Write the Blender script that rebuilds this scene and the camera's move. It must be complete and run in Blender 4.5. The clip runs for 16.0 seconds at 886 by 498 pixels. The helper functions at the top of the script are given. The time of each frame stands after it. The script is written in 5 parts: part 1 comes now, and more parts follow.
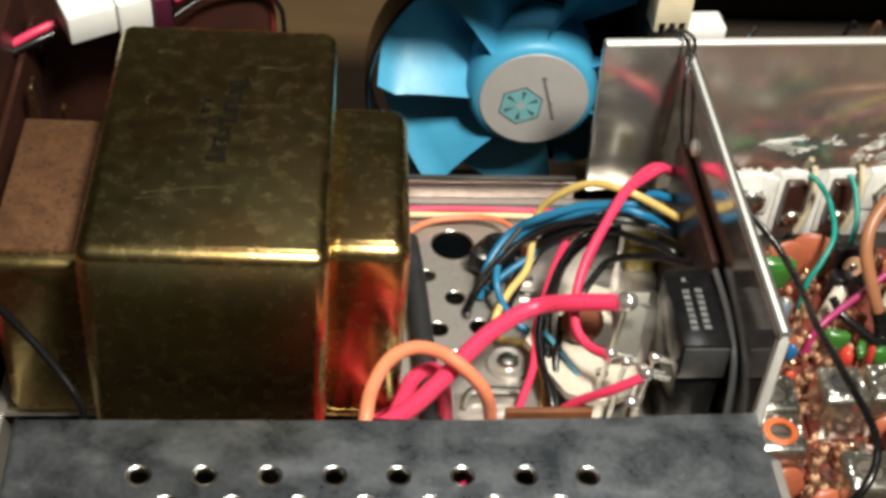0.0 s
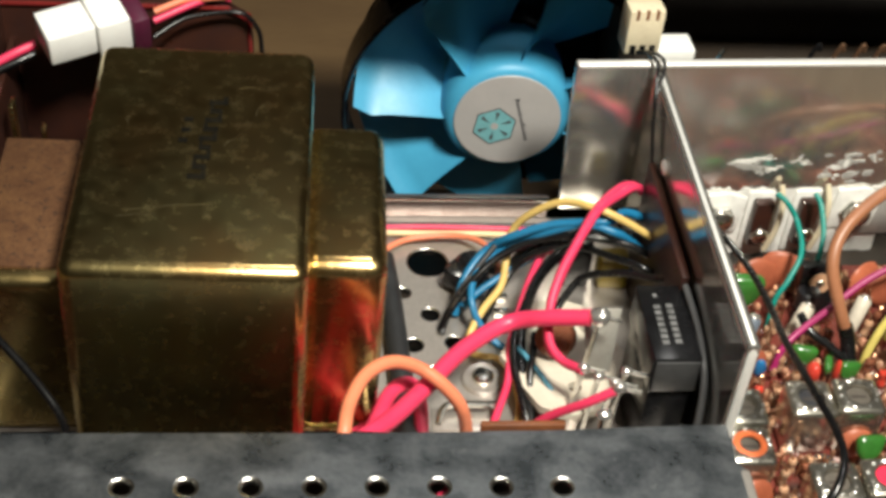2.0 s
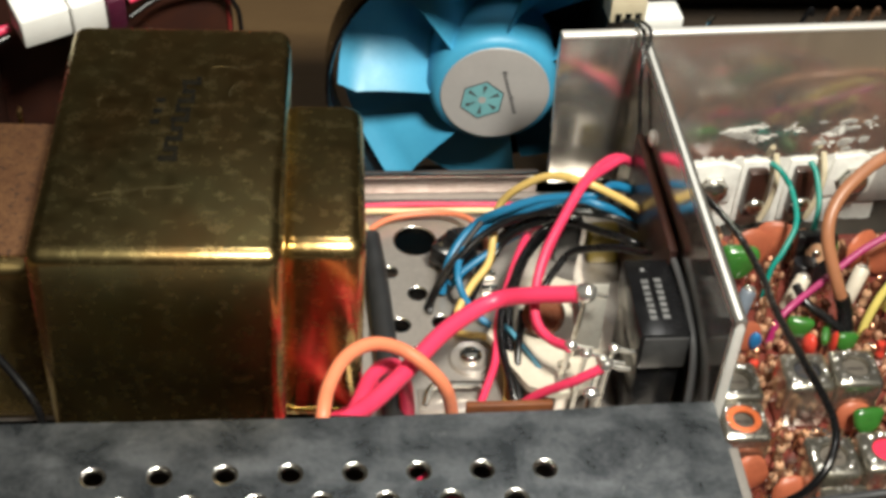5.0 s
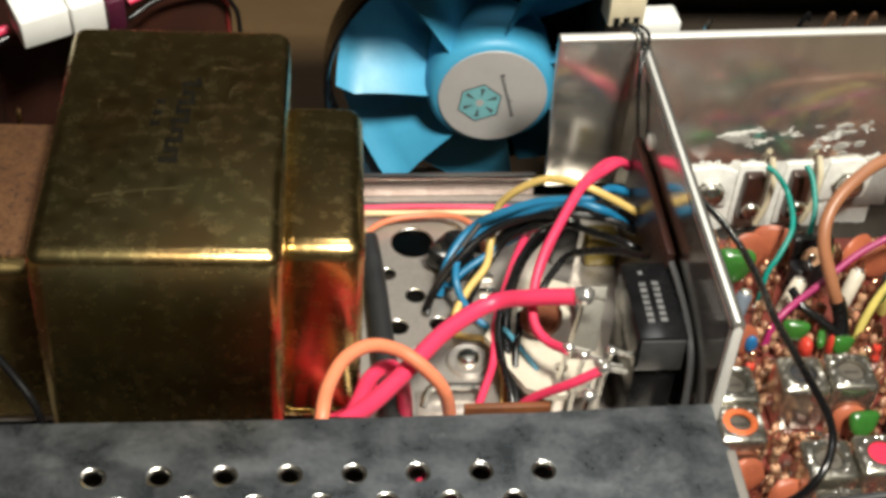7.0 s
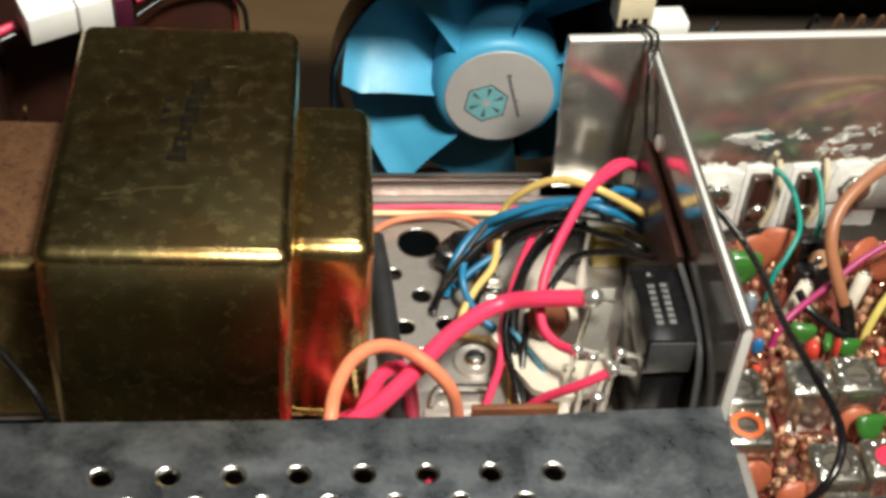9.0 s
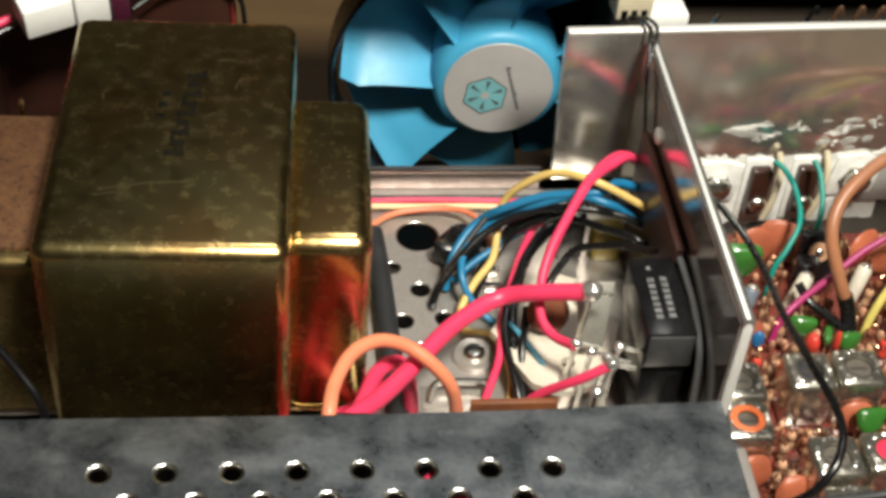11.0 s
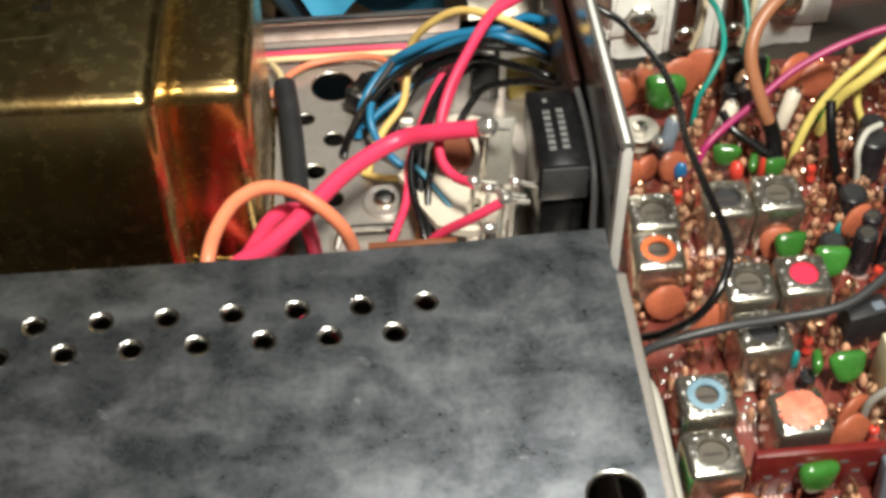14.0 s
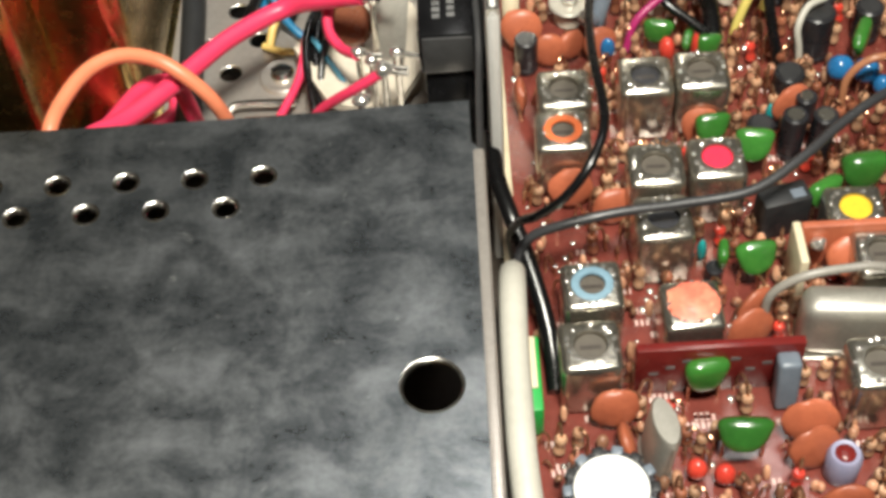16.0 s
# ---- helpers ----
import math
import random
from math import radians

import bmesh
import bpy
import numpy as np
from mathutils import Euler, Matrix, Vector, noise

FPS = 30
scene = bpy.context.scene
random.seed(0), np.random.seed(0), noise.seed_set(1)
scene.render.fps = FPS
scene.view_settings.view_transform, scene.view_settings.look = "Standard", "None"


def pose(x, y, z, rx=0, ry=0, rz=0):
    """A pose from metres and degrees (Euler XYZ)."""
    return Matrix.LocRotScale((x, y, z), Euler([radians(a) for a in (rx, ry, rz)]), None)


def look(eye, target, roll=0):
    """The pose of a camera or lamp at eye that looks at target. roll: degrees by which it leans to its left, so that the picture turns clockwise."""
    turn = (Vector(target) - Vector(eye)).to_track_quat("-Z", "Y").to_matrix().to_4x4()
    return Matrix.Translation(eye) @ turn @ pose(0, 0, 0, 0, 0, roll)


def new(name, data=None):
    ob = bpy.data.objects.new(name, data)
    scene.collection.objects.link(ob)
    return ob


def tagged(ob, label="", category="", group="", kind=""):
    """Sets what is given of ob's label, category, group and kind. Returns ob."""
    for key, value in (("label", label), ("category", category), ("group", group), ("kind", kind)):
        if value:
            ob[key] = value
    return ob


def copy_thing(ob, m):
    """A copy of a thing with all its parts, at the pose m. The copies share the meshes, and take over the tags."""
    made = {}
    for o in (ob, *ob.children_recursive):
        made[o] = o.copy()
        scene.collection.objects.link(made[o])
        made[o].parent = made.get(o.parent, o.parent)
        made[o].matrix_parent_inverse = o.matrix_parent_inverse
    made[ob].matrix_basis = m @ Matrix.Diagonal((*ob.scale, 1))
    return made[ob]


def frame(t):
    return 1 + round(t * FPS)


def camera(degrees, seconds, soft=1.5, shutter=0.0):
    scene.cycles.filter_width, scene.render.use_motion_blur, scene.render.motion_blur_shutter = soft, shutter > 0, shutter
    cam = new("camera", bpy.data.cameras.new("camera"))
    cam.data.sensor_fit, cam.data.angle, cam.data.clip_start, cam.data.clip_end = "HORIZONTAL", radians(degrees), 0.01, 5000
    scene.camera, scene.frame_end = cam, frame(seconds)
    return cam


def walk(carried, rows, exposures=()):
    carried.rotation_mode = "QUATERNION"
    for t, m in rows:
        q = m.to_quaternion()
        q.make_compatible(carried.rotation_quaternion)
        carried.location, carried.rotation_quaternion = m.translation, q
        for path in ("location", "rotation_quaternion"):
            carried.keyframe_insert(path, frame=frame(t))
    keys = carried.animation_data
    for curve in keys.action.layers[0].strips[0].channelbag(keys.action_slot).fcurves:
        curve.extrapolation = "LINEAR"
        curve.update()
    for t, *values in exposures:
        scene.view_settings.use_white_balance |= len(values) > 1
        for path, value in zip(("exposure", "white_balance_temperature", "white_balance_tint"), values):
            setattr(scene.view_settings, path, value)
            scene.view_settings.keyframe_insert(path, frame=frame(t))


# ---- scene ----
cam = camera(34.53, 16.0, soft=3.6)
PATH = [
    (0, (-0.01583, 0.01480, 0.21829), (0.02802, 0.37739, -0.12319), 5.073),
    (0.5, (-0.01390, 0.01341, 0.21954), (0.03621, 0.37685, -0.12017), 5.252),
    (1, (-0.01353, 0.01171, 0.21985), (0.04309, 0.37636, -0.11752), 5.572),
    (1.5, (-0.01564, 0.01085, 0.22018), (0.04039, 0.37739, -0.11525), 5.835),
    (2, (-0.01734, 0.01016, 0.22062), (0.03670, 0.37782, -0.11390), 5.973),
    (2.5, (-0.01554, 0.01070, 0.22051), (0.04125, 0.37724, -0.11478), 5.945),
    (3, (-0.01274, 0.01137, 0.21995), (0.03775, 0.37670, -0.11766), 5.025),
    (3.5, (-0.00729, 0.01247, 0.21843), (0.03970, 0.37649, -0.12111), 3.660),
    (6, (-0.01166, 0.01455, 0.21754), (0.03609, 0.37649, -0.12411), 4.555),
    (6.5, (-0.01206, 0.01381, 0.21807), (0.03617, 0.37661, -0.12259), 4.674),
    (7, (-0.01104, 0.01384, 0.21807), (0.03924, 0.37630, -0.12265), 4.695),
    (7.5, (-0.01203, 0.01446, 0.21732), (0.03826, 0.37666, -0.12368), 4.809),
    (8, (-0.01287, 0.01475, 0.21726), (0.03716, 0.37667, -0.12407), 4.957),
    (8.5, (-0.01354, 0.01461, 0.21757), (0.03850, 0.37679, -0.12318), 5.260),
    (11, (-0.01308, 0.01615, 0.21720), (0.03889, 0.37597, -0.12607), 5.144),
    (11.5, (-0.01168, 0.01529, 0.22037), (0.03487, 0.37293, -0.12593), 4.661),
    (12, (-0.01186, 0.01352, 0.22145), (0.02878, 0.37131, -0.12543), 3.960),
    (12.2, (-0.00900, 0.01600, 0.21800), (0.03250, 0.36796, -0.13471), 3.800),
    (12.3, (-0.00194, 0.01686, 0.21761), (0.03319, 0.36566, -0.13891), 2.618),
    (12.4, (0.00400, 0.01600, 0.21100), (0.03950, 0.36250, -0.14850), 1.750),
    (12.5, (0.00610, 0.01640, 0.20509), (0.04236, 0.35833, -0.15792), 0.935),
    (12.6, (0.00777, 0.01442, 0.20960), (0.03833, 0.35581, -0.15444), -0.402),
    (12.8, (0.00063, 0.01795, 0.21416), (0.03765, 0.35799, -0.15054), 1.505),
    (13, (0.00614, 0.01605, 0.21449), (0.04216, 0.35708, -0.14939), 1.291),
    (13.5, (0.01447, 0.01085, 0.21290), (0.05263, 0.34725, -0.15504), 0.637),
    (14, (0.01876, 0.01119, 0.21072), (0.04619, 0.34234, -0.16289), -0.521),
    (14.5, (0.02793, 0.01387, 0.20735), (0.04268, 0.33762, -0.17340), -1.636),
    (15, (0.03728, 0.01037, 0.20834), (0.04272, 0.33342, -0.17324), -2.512),
    (15.5, (0.04802, 0.01115, 0.20115), (0.04249, 0.32635, -0.18695), -3.956),
    (16, (0.05873, 0.01579, 0.19370), (0.04695, 0.32430, -0.19960), -4.938),
]
walk(cam, [(t, look(eye, target, roll)) for t, eye, target, roll in PATH])

# ---- light ----
world = bpy.data.worlds.new("room_air")
scene.world = world
world.use_nodes = True
world.node_tree.nodes["Background"].inputs[0].default_value = (0.9, 0.8, 0.65, 1)
world.node_tree.nodes["Background"].inputs[1].default_value = 0.05
lamp_data = bpy.data.lights.new("desk_lamp", "AREA")
lamp_data.shape, lamp_data.size, lamp_data.energy, lamp_data.color = "DISK", 0.09, 5.65, (0.985, 0.952, 0.835)
lamp = new("desk_lamp", lamp_data)
lamp.matrix_world = look((0.100, -0.005, 0.49), (0.05, 0.18, 0.0))

# Unseen overhead fill, added to put sheen on the shield and other metal.
fill_data = bpy.data.lights.new("overhead_fill", "AREA")
fill_data.shape, fill_data.size, fill_data.energy, fill_data.color = "DISK", 0.30, 4.2, (1.0, 0.98, 0.94)
fill_lamp = new("overhead_fill", fill_data)
fill_lamp.matrix_world = look((0.24, 0.64, 1.47), (0.05, 0.15, 0.0))

# ---- materials ----


def mat(name, a, b=None, rough=(0.45, 0.6), metal=0.0, scale=220.0, fine=1800.0, bump=0.0, vary=0.0, coat=0.0, stretch=None, spots=None, turn=0.0, island=False, span=(0.45, 0.9)):
    """Two colours mixed by a coarse and a fine noise, rough from the same noises, a fine relief, and a spread from piece to piece."""
    m = bpy.data.materials.new(name)
    m.use_nodes = True
    n, link = m.node_tree.nodes, m.node_tree.links.new
    bsdf = n["Principled BSDF"]
    b = b or tuple(c * 0.78 for c in a)
    coord, mapping = n.new("ShaderNodeTexCoord"), n.new("ShaderNodeMapping")
    link(coord.outputs["Object"], mapping.inputs["Vector"])
    if stretch:
        mapping.inputs["Scale"].default_value = stretch
    mapping.inputs["Rotation"].default_value = (0, 0, radians(turn))
    info = n.new("ShaderNodeNewGeometry") if island else n.new("ShaderNodeObjectInfo")
    shift = n.new("ShaderNodeMath")
    shift.operation, shift.inputs[1].default_value = "MULTIPLY", 7.0
    link(info.outputs["Random Per Island" if island else "Random"], shift.inputs[0])
    link(shift.outputs[0], mapping.inputs["Location"])
    big, small = n.new("ShaderNodeTexNoise"), n.new("ShaderNodeTexNoise")
    big.inputs["Scale"].default_value, big.inputs["Detail"].default_value, big.inputs["Roughness"].default_value = scale, 5, 0.6
    small.inputs["Scale"].default_value, small.inputs["Detail"].default_value = fine, 3
    link(mapping.outputs[0], big.inputs["Vector"])
    link(mapping.outputs[0], small.inputs["Vector"])
    both = n.new("ShaderNodeMath")
    both.operation = "MULTIPLY_ADD"
    both.inputs[1].default_value = 0.35
    link(small.outputs[0], both.inputs[0])
    link(big.outputs[0], both.inputs[2])
    ramp = n.new("ShaderNodeMapRange")
    ramp.inputs[1].default_value, ramp.inputs[2].default_value = span
    link(both.outputs[0], ramp.inputs[0])
    mix = n.new("ShaderNodeMix")
    mix.data_type = "RGBA"
    mix.inputs[6].default_value, mix.inputs[7].default_value = (*a, 1), (*b, 1)
    link(ramp.outputs[0], mix.inputs[0])
    colour = mix.outputs[2]
    if spots:
        tint, size, low = spots
        cell = n.new("ShaderNodeTexNoise")
        cell.inputs["Scale"].default_value, cell.inputs["Detail"].default_value, cell.inputs["Roughness"].default_value = size, 7, 0.7
        link(mapping.outputs[0], cell.inputs["Vector"])
        gate = n.new("ShaderNodeMapRange")
        gate.inputs[1].default_value, gate.inputs[2].default_value = low, low + 0.1
        link(cell.outputs[0], gate.inputs[0])
        over = n.new("ShaderNodeMix")
        over.data_type = "RGBA"
        over.inputs[7].default_value = (*tint, 1)
        link(gate.outputs[0], over.inputs[0])
        link(colour, over.inputs[6])
        colour = over.outputs[2]
    if vary:
        hsv, shift_v = n.new("ShaderNodeHueSaturation"), n.new("ShaderNodeMapRange")
        shift_v.inputs[3].default_value, shift_v.inputs[4].default_value = 1 - vary, 1 + vary
        link(info.outputs["Random Per Island" if island else "Random"], shift_v.inputs[0])
        link(shift_v.outputs[0], hsv.inputs["Value"])
        link(colour, hsv.inputs["Color"])
        colour = hsv.outputs[0]
    link(colour, bsdf.inputs["Base Color"])
    r = n.new("ShaderNodeMapRange")
    r.inputs[1].default_value, r.inputs[2].default_value = 0.4, 0.9
    r.inputs[3].default_value, r.inputs[4].default_value = rough
    link(both.outputs[0], r.inputs[0])
    link(r.outputs[0], bsdf.inputs["Roughness"])
    bsdf.inputs["Metallic"].default_value = metal
    bsdf.inputs["Coat Weight"].default_value = coat
    bsdf.inputs["Coat Roughness"].default_value = 0.12
    if bump:
        bm_node = n.new("ShaderNodeBump")
        bm_node.inputs["Strength"].default_value, bm_node.inputs["Distance"].default_value = 0.6, bump
        link(both.outputs[0], bm_node.inputs["Height"])
        link(bm_node.outputs[0], bsdf.inputs["Normal"])
    return m


def insulation(name, colour, rough=0.32):
    return mat(name, colour, tuple(c * 0.8 for c in colour), (rough, rough + 0.15), 0, 90, 900, 0.00003)


def wiped_metal(name, dark, light, rough):
    """Dull zinc with clouded patches, wiped streaks across them and small pale specks."""
    m = bpy.data.materials.new(name)
    m.use_nodes = True
    n, link = m.node_tree.nodes, m.node_tree.links.new
    bsdf, coord = n["Principled BSDF"], n.new("ShaderNodeTexCoord")

    def cloud(scale, detail, rough_n, warp, stretch=(1, 1, 1), turn=0.0):
        mapping, tex = n.new("ShaderNodeMapping"), n.new("ShaderNodeTexNoise")
        mapping.inputs["Scale"].default_value, mapping.inputs["Rotation"].default_value = stretch, (0, 0, radians(turn))
        tex.inputs["Scale"].default_value, tex.inputs["Detail"].default_value = scale, detail
        tex.inputs["Roughness"].default_value, tex.inputs["Distortion"].default_value = rough_n, warp
        link(coord.outputs["Object"], mapping.inputs["Vector"])
        link(mapping.outputs[0], tex.inputs["Vector"])
        return tex.outputs[0]

    def ramp(value, low, high, out=(0.0, 1.0)):
        r = n.new("ShaderNodeMapRange")
        r.interpolation_type = "SMOOTHSTEP"
        r.inputs[1].default_value, r.inputs[2].default_value = low, high
        r.inputs[3].default_value, r.inputs[4].default_value = out
        link(value, r.inputs[0])
        return r.outputs[0]

    def add(p, q, k):
        x = n.new("ShaderNodeMath")
        x.operation, x.inputs[1].default_value = "MULTIPLY_ADD", k
        link(q, x.inputs[0])
        link(p, x.inputs[2])
        return x.outputs[0]

    patches = cloud(110, 9, 0.66, 0.4)
    wipes = cloud(70, 7, 0.62, 0.6, (0.8, 1.7, 1), 28)
    grain = cloud(900, 3, 0.6, 0.0)
    tone = add(add(patches, wipes, 0.6), grain, 0.22)
    mixed = n.new("ShaderNodeMix")
    mixed.data_type = "RGBA"
    mixed.inputs[6].default_value, mixed.inputs[7].default_value = (*dark, 1), (*light, 1)
    link(ramp(tone, 0.62, 1.28), mixed.inputs[0])
    specks = n.new("ShaderNodeMix")
    specks.data_type = "RGBA"
    specks.inputs[7].default_value = (0.6, 0.61, 0.6, 1)
    link(mixed.outputs[2], specks.inputs[6])
    link(ramp(cloud(210, 5, 0.7, 0.4), 0.63, 0.76, (0.0, 0.75)), specks.inputs[0])
    link(specks.outputs[2], bsdf.inputs["Base Color"])
    link(ramp(tone, 0.7, 1.3, rough), bsdf.inputs["Roughness"])
    bsdf.inputs["Metallic"].default_value = 0.93
    bump = n.new("ShaderNodeBump")
    bump.inputs["Strength"].default_value, bump.inputs["Distance"].default_value = 0.5, 0.00005
    link(tone, bump.inputs["Height"])
    link(bump.outputs[0], bsdf.inputs["Normal"])
    return m


def plated_metal(name):
    """Yellow chromate plating: olive gold clouding into red-brown, pale worn stains and fine streaks."""
    m = bpy.data.materials.new(name)
    m.use_nodes = True
    n, link = m.node_tree.nodes, m.node_tree.links.new
    bsdf, coord = n["Principled BSDF"], n.new("ShaderNodeTexCoord")

    def cloud(scale, detail, stretch=(1, 1, 1), warp=0.0, rough_n=0.6):
        mapping, tex = n.new("ShaderNodeMapping"), n.new("ShaderNodeTexNoise")
        mapping.inputs["Scale"].default_value = stretch
        tex.inputs["Scale"].default_value, tex.inputs["Detail"].default_value = scale, detail
        tex.inputs["Roughness"].default_value, tex.inputs["Distortion"].default_value = rough_n, warp
        link(coord.outputs["Object"], mapping.inputs["Vector"])
        link(mapping.outputs[0], tex.inputs["Vector"])
        return tex.outputs[0]

    def over(under, tint, value, low, high, most=1.0):
        r, x = n.new("ShaderNodeMapRange"), n.new("ShaderNodeMix")
        x.data_type = "RGBA"
        r.inputs[1].default_value, r.inputs[2].default_value, r.inputs[4].default_value = low, high, most
        link(value, r.inputs[0])
        link(r.outputs[0], x.inputs[0])
        if isinstance(under, tuple):
            x.inputs[6].default_value = (*under, 1)
        else:
            link(under, x.inputs[6])
        x.inputs[7].default_value = (*tint, 1)
        return x.outputs[2]

    colour = over((0.62, 0.53, 0.23), (0.60, 0.37, 0.14), cloud(30, 3, (1, 1, 0.5)), 0.34, 0.62)
    colour = over(colour, (0.55, 0.51, 0.25), cloud(70, 7, rough_n=0.65), 0.36, 0.80, 0.5)
    colour = over(colour, (0.78, 0.71, 0.45), cloud(330, 8, rough_n=0.7), 0.58, 0.84, 0.55)
    colour = over(colour, (0.16, 0.10, 0.05), cloud(330, 5, (1, 1, 0.35), rough_n=0.7), 0.62, 0.78, 0.35)
    link(colour, bsdf.inputs["Base Color"])
    r = n.new("ShaderNodeMapRange")
    r.inputs[1].default_value, r.inputs[2].default_value, r.inputs[3].default_value, r.inputs[4].default_value = 0.38, 0.78, 0.22, 0.33
    link(cloud(330, 8, rough_n=0.7), r.inputs[0])
    link(r.outputs[0], bsdf.inputs["Roughness"])
    bsdf.inputs["Metallic"].default_value = 1.0
    bump = n.new("ShaderNodeBump")
    bump.inputs["Strength"].default_value, bump.inputs["Distance"].default_value = 0.5, 0.00003
    link(cloud(700, 3, (1, 1, 0.3)), bump.inputs["Height"])
    link(bump.outputs[0], bsdf.inputs["Normal"])
    return m


GALVANISED = wiped_metal("mottled_galvanised_steel", (0.105, 0.120, 0.132), (0.40, 0.42, 0.435), (0.27, 0.36))
CHROMATE = plated_metal("yellow_chromate_steel")
SCRATCH = mat("worn_through_plating", (0.42, 0.36, 0.21), (0.30, 0.24, 0.12), (0.3, 0.5), 0.8, 500, 2000)
RUST = mat("rusty_core_steel", (0.130, 0.062, 0.026), (0.070, 0.029, 0.013), (0.7, 0.85), 0.3, 260, 1400, 0.00012, spots=((0.035, 0.018, 0.012), 700, 0.545))
ALUMINIUM = mat("smeared_aluminium", (0.74, 0.72, 0.68), (0.56, 0.54, 0.50), (0.07, 0.24), 0.90, 60, 1200, 0.000008, stretch=(1.6, 1, 0.12))
BASE_STEEL = mat("zinc_plated_steel", (0.60, 0.555, 0.51), (0.42, 0.38, 0.35), (0.26, 0.42), 0.68, 90, 1300, 0.00002)
BRIGHT = mat("bright_tin", (0.80, 0.78, 0.73), (0.62, 0.60, 0.55), (0.16, 0.28), 1.0, 500, 2500, 0.00002)
# Pale, low-metal tone carrying the highlight that plate edges catch.
EDGE = mat("lit_edge_aluminium", (0.82, 0.81, 0.78), (0.70, 0.69, 0.66), (0.3, 0.45), 0.35, 120, 1400, 0.00002)
CAN_TIN = mat("dull_tinplate", (0.66, 0.63, 0.55), (0.46, 0.43, 0.37), (0.13, 0.3), 0.94, 300, 1800, 0.00004, vary=0.1)
SOLDER = mat("solder", (0.84, 0.82, 0.78), (0.66, 0.64, 0.6), (0.12, 0.24), 0.85, 800, 3000, 0.00005)
COPPER = mat("tinned_copper_lead", (0.62, 0.36, 0.22), (0.48, 0.27, 0.16), (0.2, 0.35), 0.9, 400, 2000)
BLUE_PLASTIC = mat("blue_fan_plastic", (0.065, 0.36, 0.58), (0.05, 0.31, 0.52), (0.38, 0.5), 0, 120, 1500, 0.00001)
BLACK_PLASTIC = mat("black_plastic", (0.005, 0.005, 0.0055), (0.009, 0.009, 0.010), (0.18, 0.30), 0, 200, 1500, 0.00003)
DARK_PLASTIC = mat("dark_grey_plastic", (0.015, 0.0155, 0.017), (0.022, 0.0225, 0.024), (0.4, 0.55), 0, 200, 1500, 0.00003)
STICKER = mat("grey_sticker", (0.46, 0.44, 0.43), (0.41, 0.39, 0.385), (0.4, 0.5), 0.1, 90, 900)
TEAL_INK = mat("teal_ink", (0.20, 0.48, 0.52), rough=(0.4, 0.5))
GREY_INK = mat("dark_grey_ink", (0.07, 0.07, 0.075), rough=(0.5, 0.6))
BLACK_INK = mat("faded_black_ink", (0.002, 0.002, 0.002), (0.012, 0.010, 0.006), (0.6, 0.75), 0, 700, 2500)
PALE_INK = mat("pale_grey_ink", (0.20, 0.20, 0.20), (0.05, 0.05, 0.05), (0.5, 0.6), 0, 900, 2500)
WHITE_INK = mat("white_silkscreen", (0.68, 0.55, 0.50), (0.5, 0.3, 0.27), (0.4, 0.5), 0, 900, 3000)
WHITE_NYLON = mat("white_nylon", (0.86, 0.86, 0.83), (0.80, 0.79, 0.76), (0.35, 0.5), 0, 150, 1200, 0.00002)
CREAM_NYLON = mat("cream_nylon", (0.68, 0.60, 0.43), (0.58, 0.50, 0.35), (0.35, 0.5), 0, 150, 1200, 0.00002)
BOARD = mat("red_brown_circuit_board", (0.195, 0.047, 0.036), (0.120, 0.027, 0.020), (0.16, 0.32), 0, 260, 1200, 0.00005, spots=((0.30, 0.07, 0.05), 420, 0.62))
MAROON = mat("maroon_daughter_board", (0.17, 0.018, 0.016), (0.11, 0.012, 0.011), (0.18, 0.3), 0, 200, 1100, 0.00003)
FIBRE = mat("bare_fibre_edge", (0.62, 0.55, 0.40), (0.50, 0.42, 0.28), (0.5, 0.65), 0, 120, 1200, 0.00003)
PHENOLIC = mat("dark_brown_phenolic", (0.045, 0.016, 0.010), (0.025, 0.010, 0.008), (0.25, 0.4), 0, 120, 900, 0.00002)
TAN_PHENOLIC = mat("tan_phenolic", (0.20, 0.070, 0.026), (0.11, 0.036, 0.015), (0.35, 0.5), 0, 150, 900, 0.00003)
CERAMIC = mat("cream_ceramic", (0.66, 0.60, 0.50), (0.54, 0.48, 0.39), (0.3, 0.5), 0, 160, 1000, 0.00003)
ORANGE_DIP = mat("orange_ceramic_dip", (0.44, 0.125, 0.062), (0.31, 0.080, 0.040), (0.3, 0.5), 0, 200, 1200, 0.00006, vary=0.2)
GREEN_DIP = mat("green_epoxy_dip", (0.045, 0.19, 0.03), (0.028, 0.12, 0.02), (0.12, 0.24), 0, 150, 900, 0.00003, vary=0.25, coat=0.5)
TAN_BODY = mat("tan_resistor_body", (0.47, 0.29, 0.18), (0.35, 0.18, 0.10), (0.25, 0.4), 0, 500, 1500, 0.00003, vary=0.3)
BROWN_BODY = mat("brown_dipped_body", (0.27, 0.10, 0.055), (0.18, 0.06, 0.032), (0.18, 0.32), 0, 400, 1500, 0.00003, vary=0.3)
RED_BEAD = mat("red_bead", (0.62, 0.06, 0.035), (0.5, 0.04, 0.03), (0.15, 0.28), 0, 300, 1500, coat=0.4)
BLUE_BEAD = mat("blue_bead", (0.02, 0.16, 0.38), (0.015, 0.11, 0.28), (0.15, 0.28), 0, 300, 1500, coat=0.4)
TEAL_BEAD = mat("teal_bead", (0.02, 0.30, 0.30), (0.015, 0.2, 0.2), (0.18, 0.3), 0, 300, 1500)
CAP_SLEEVE = mat("black_capacitor_sleeve", (0.014, 0.014, 0.016), (0.022, 0.022, 0.026), (0.22, 0.35), 0, 200, 1200)
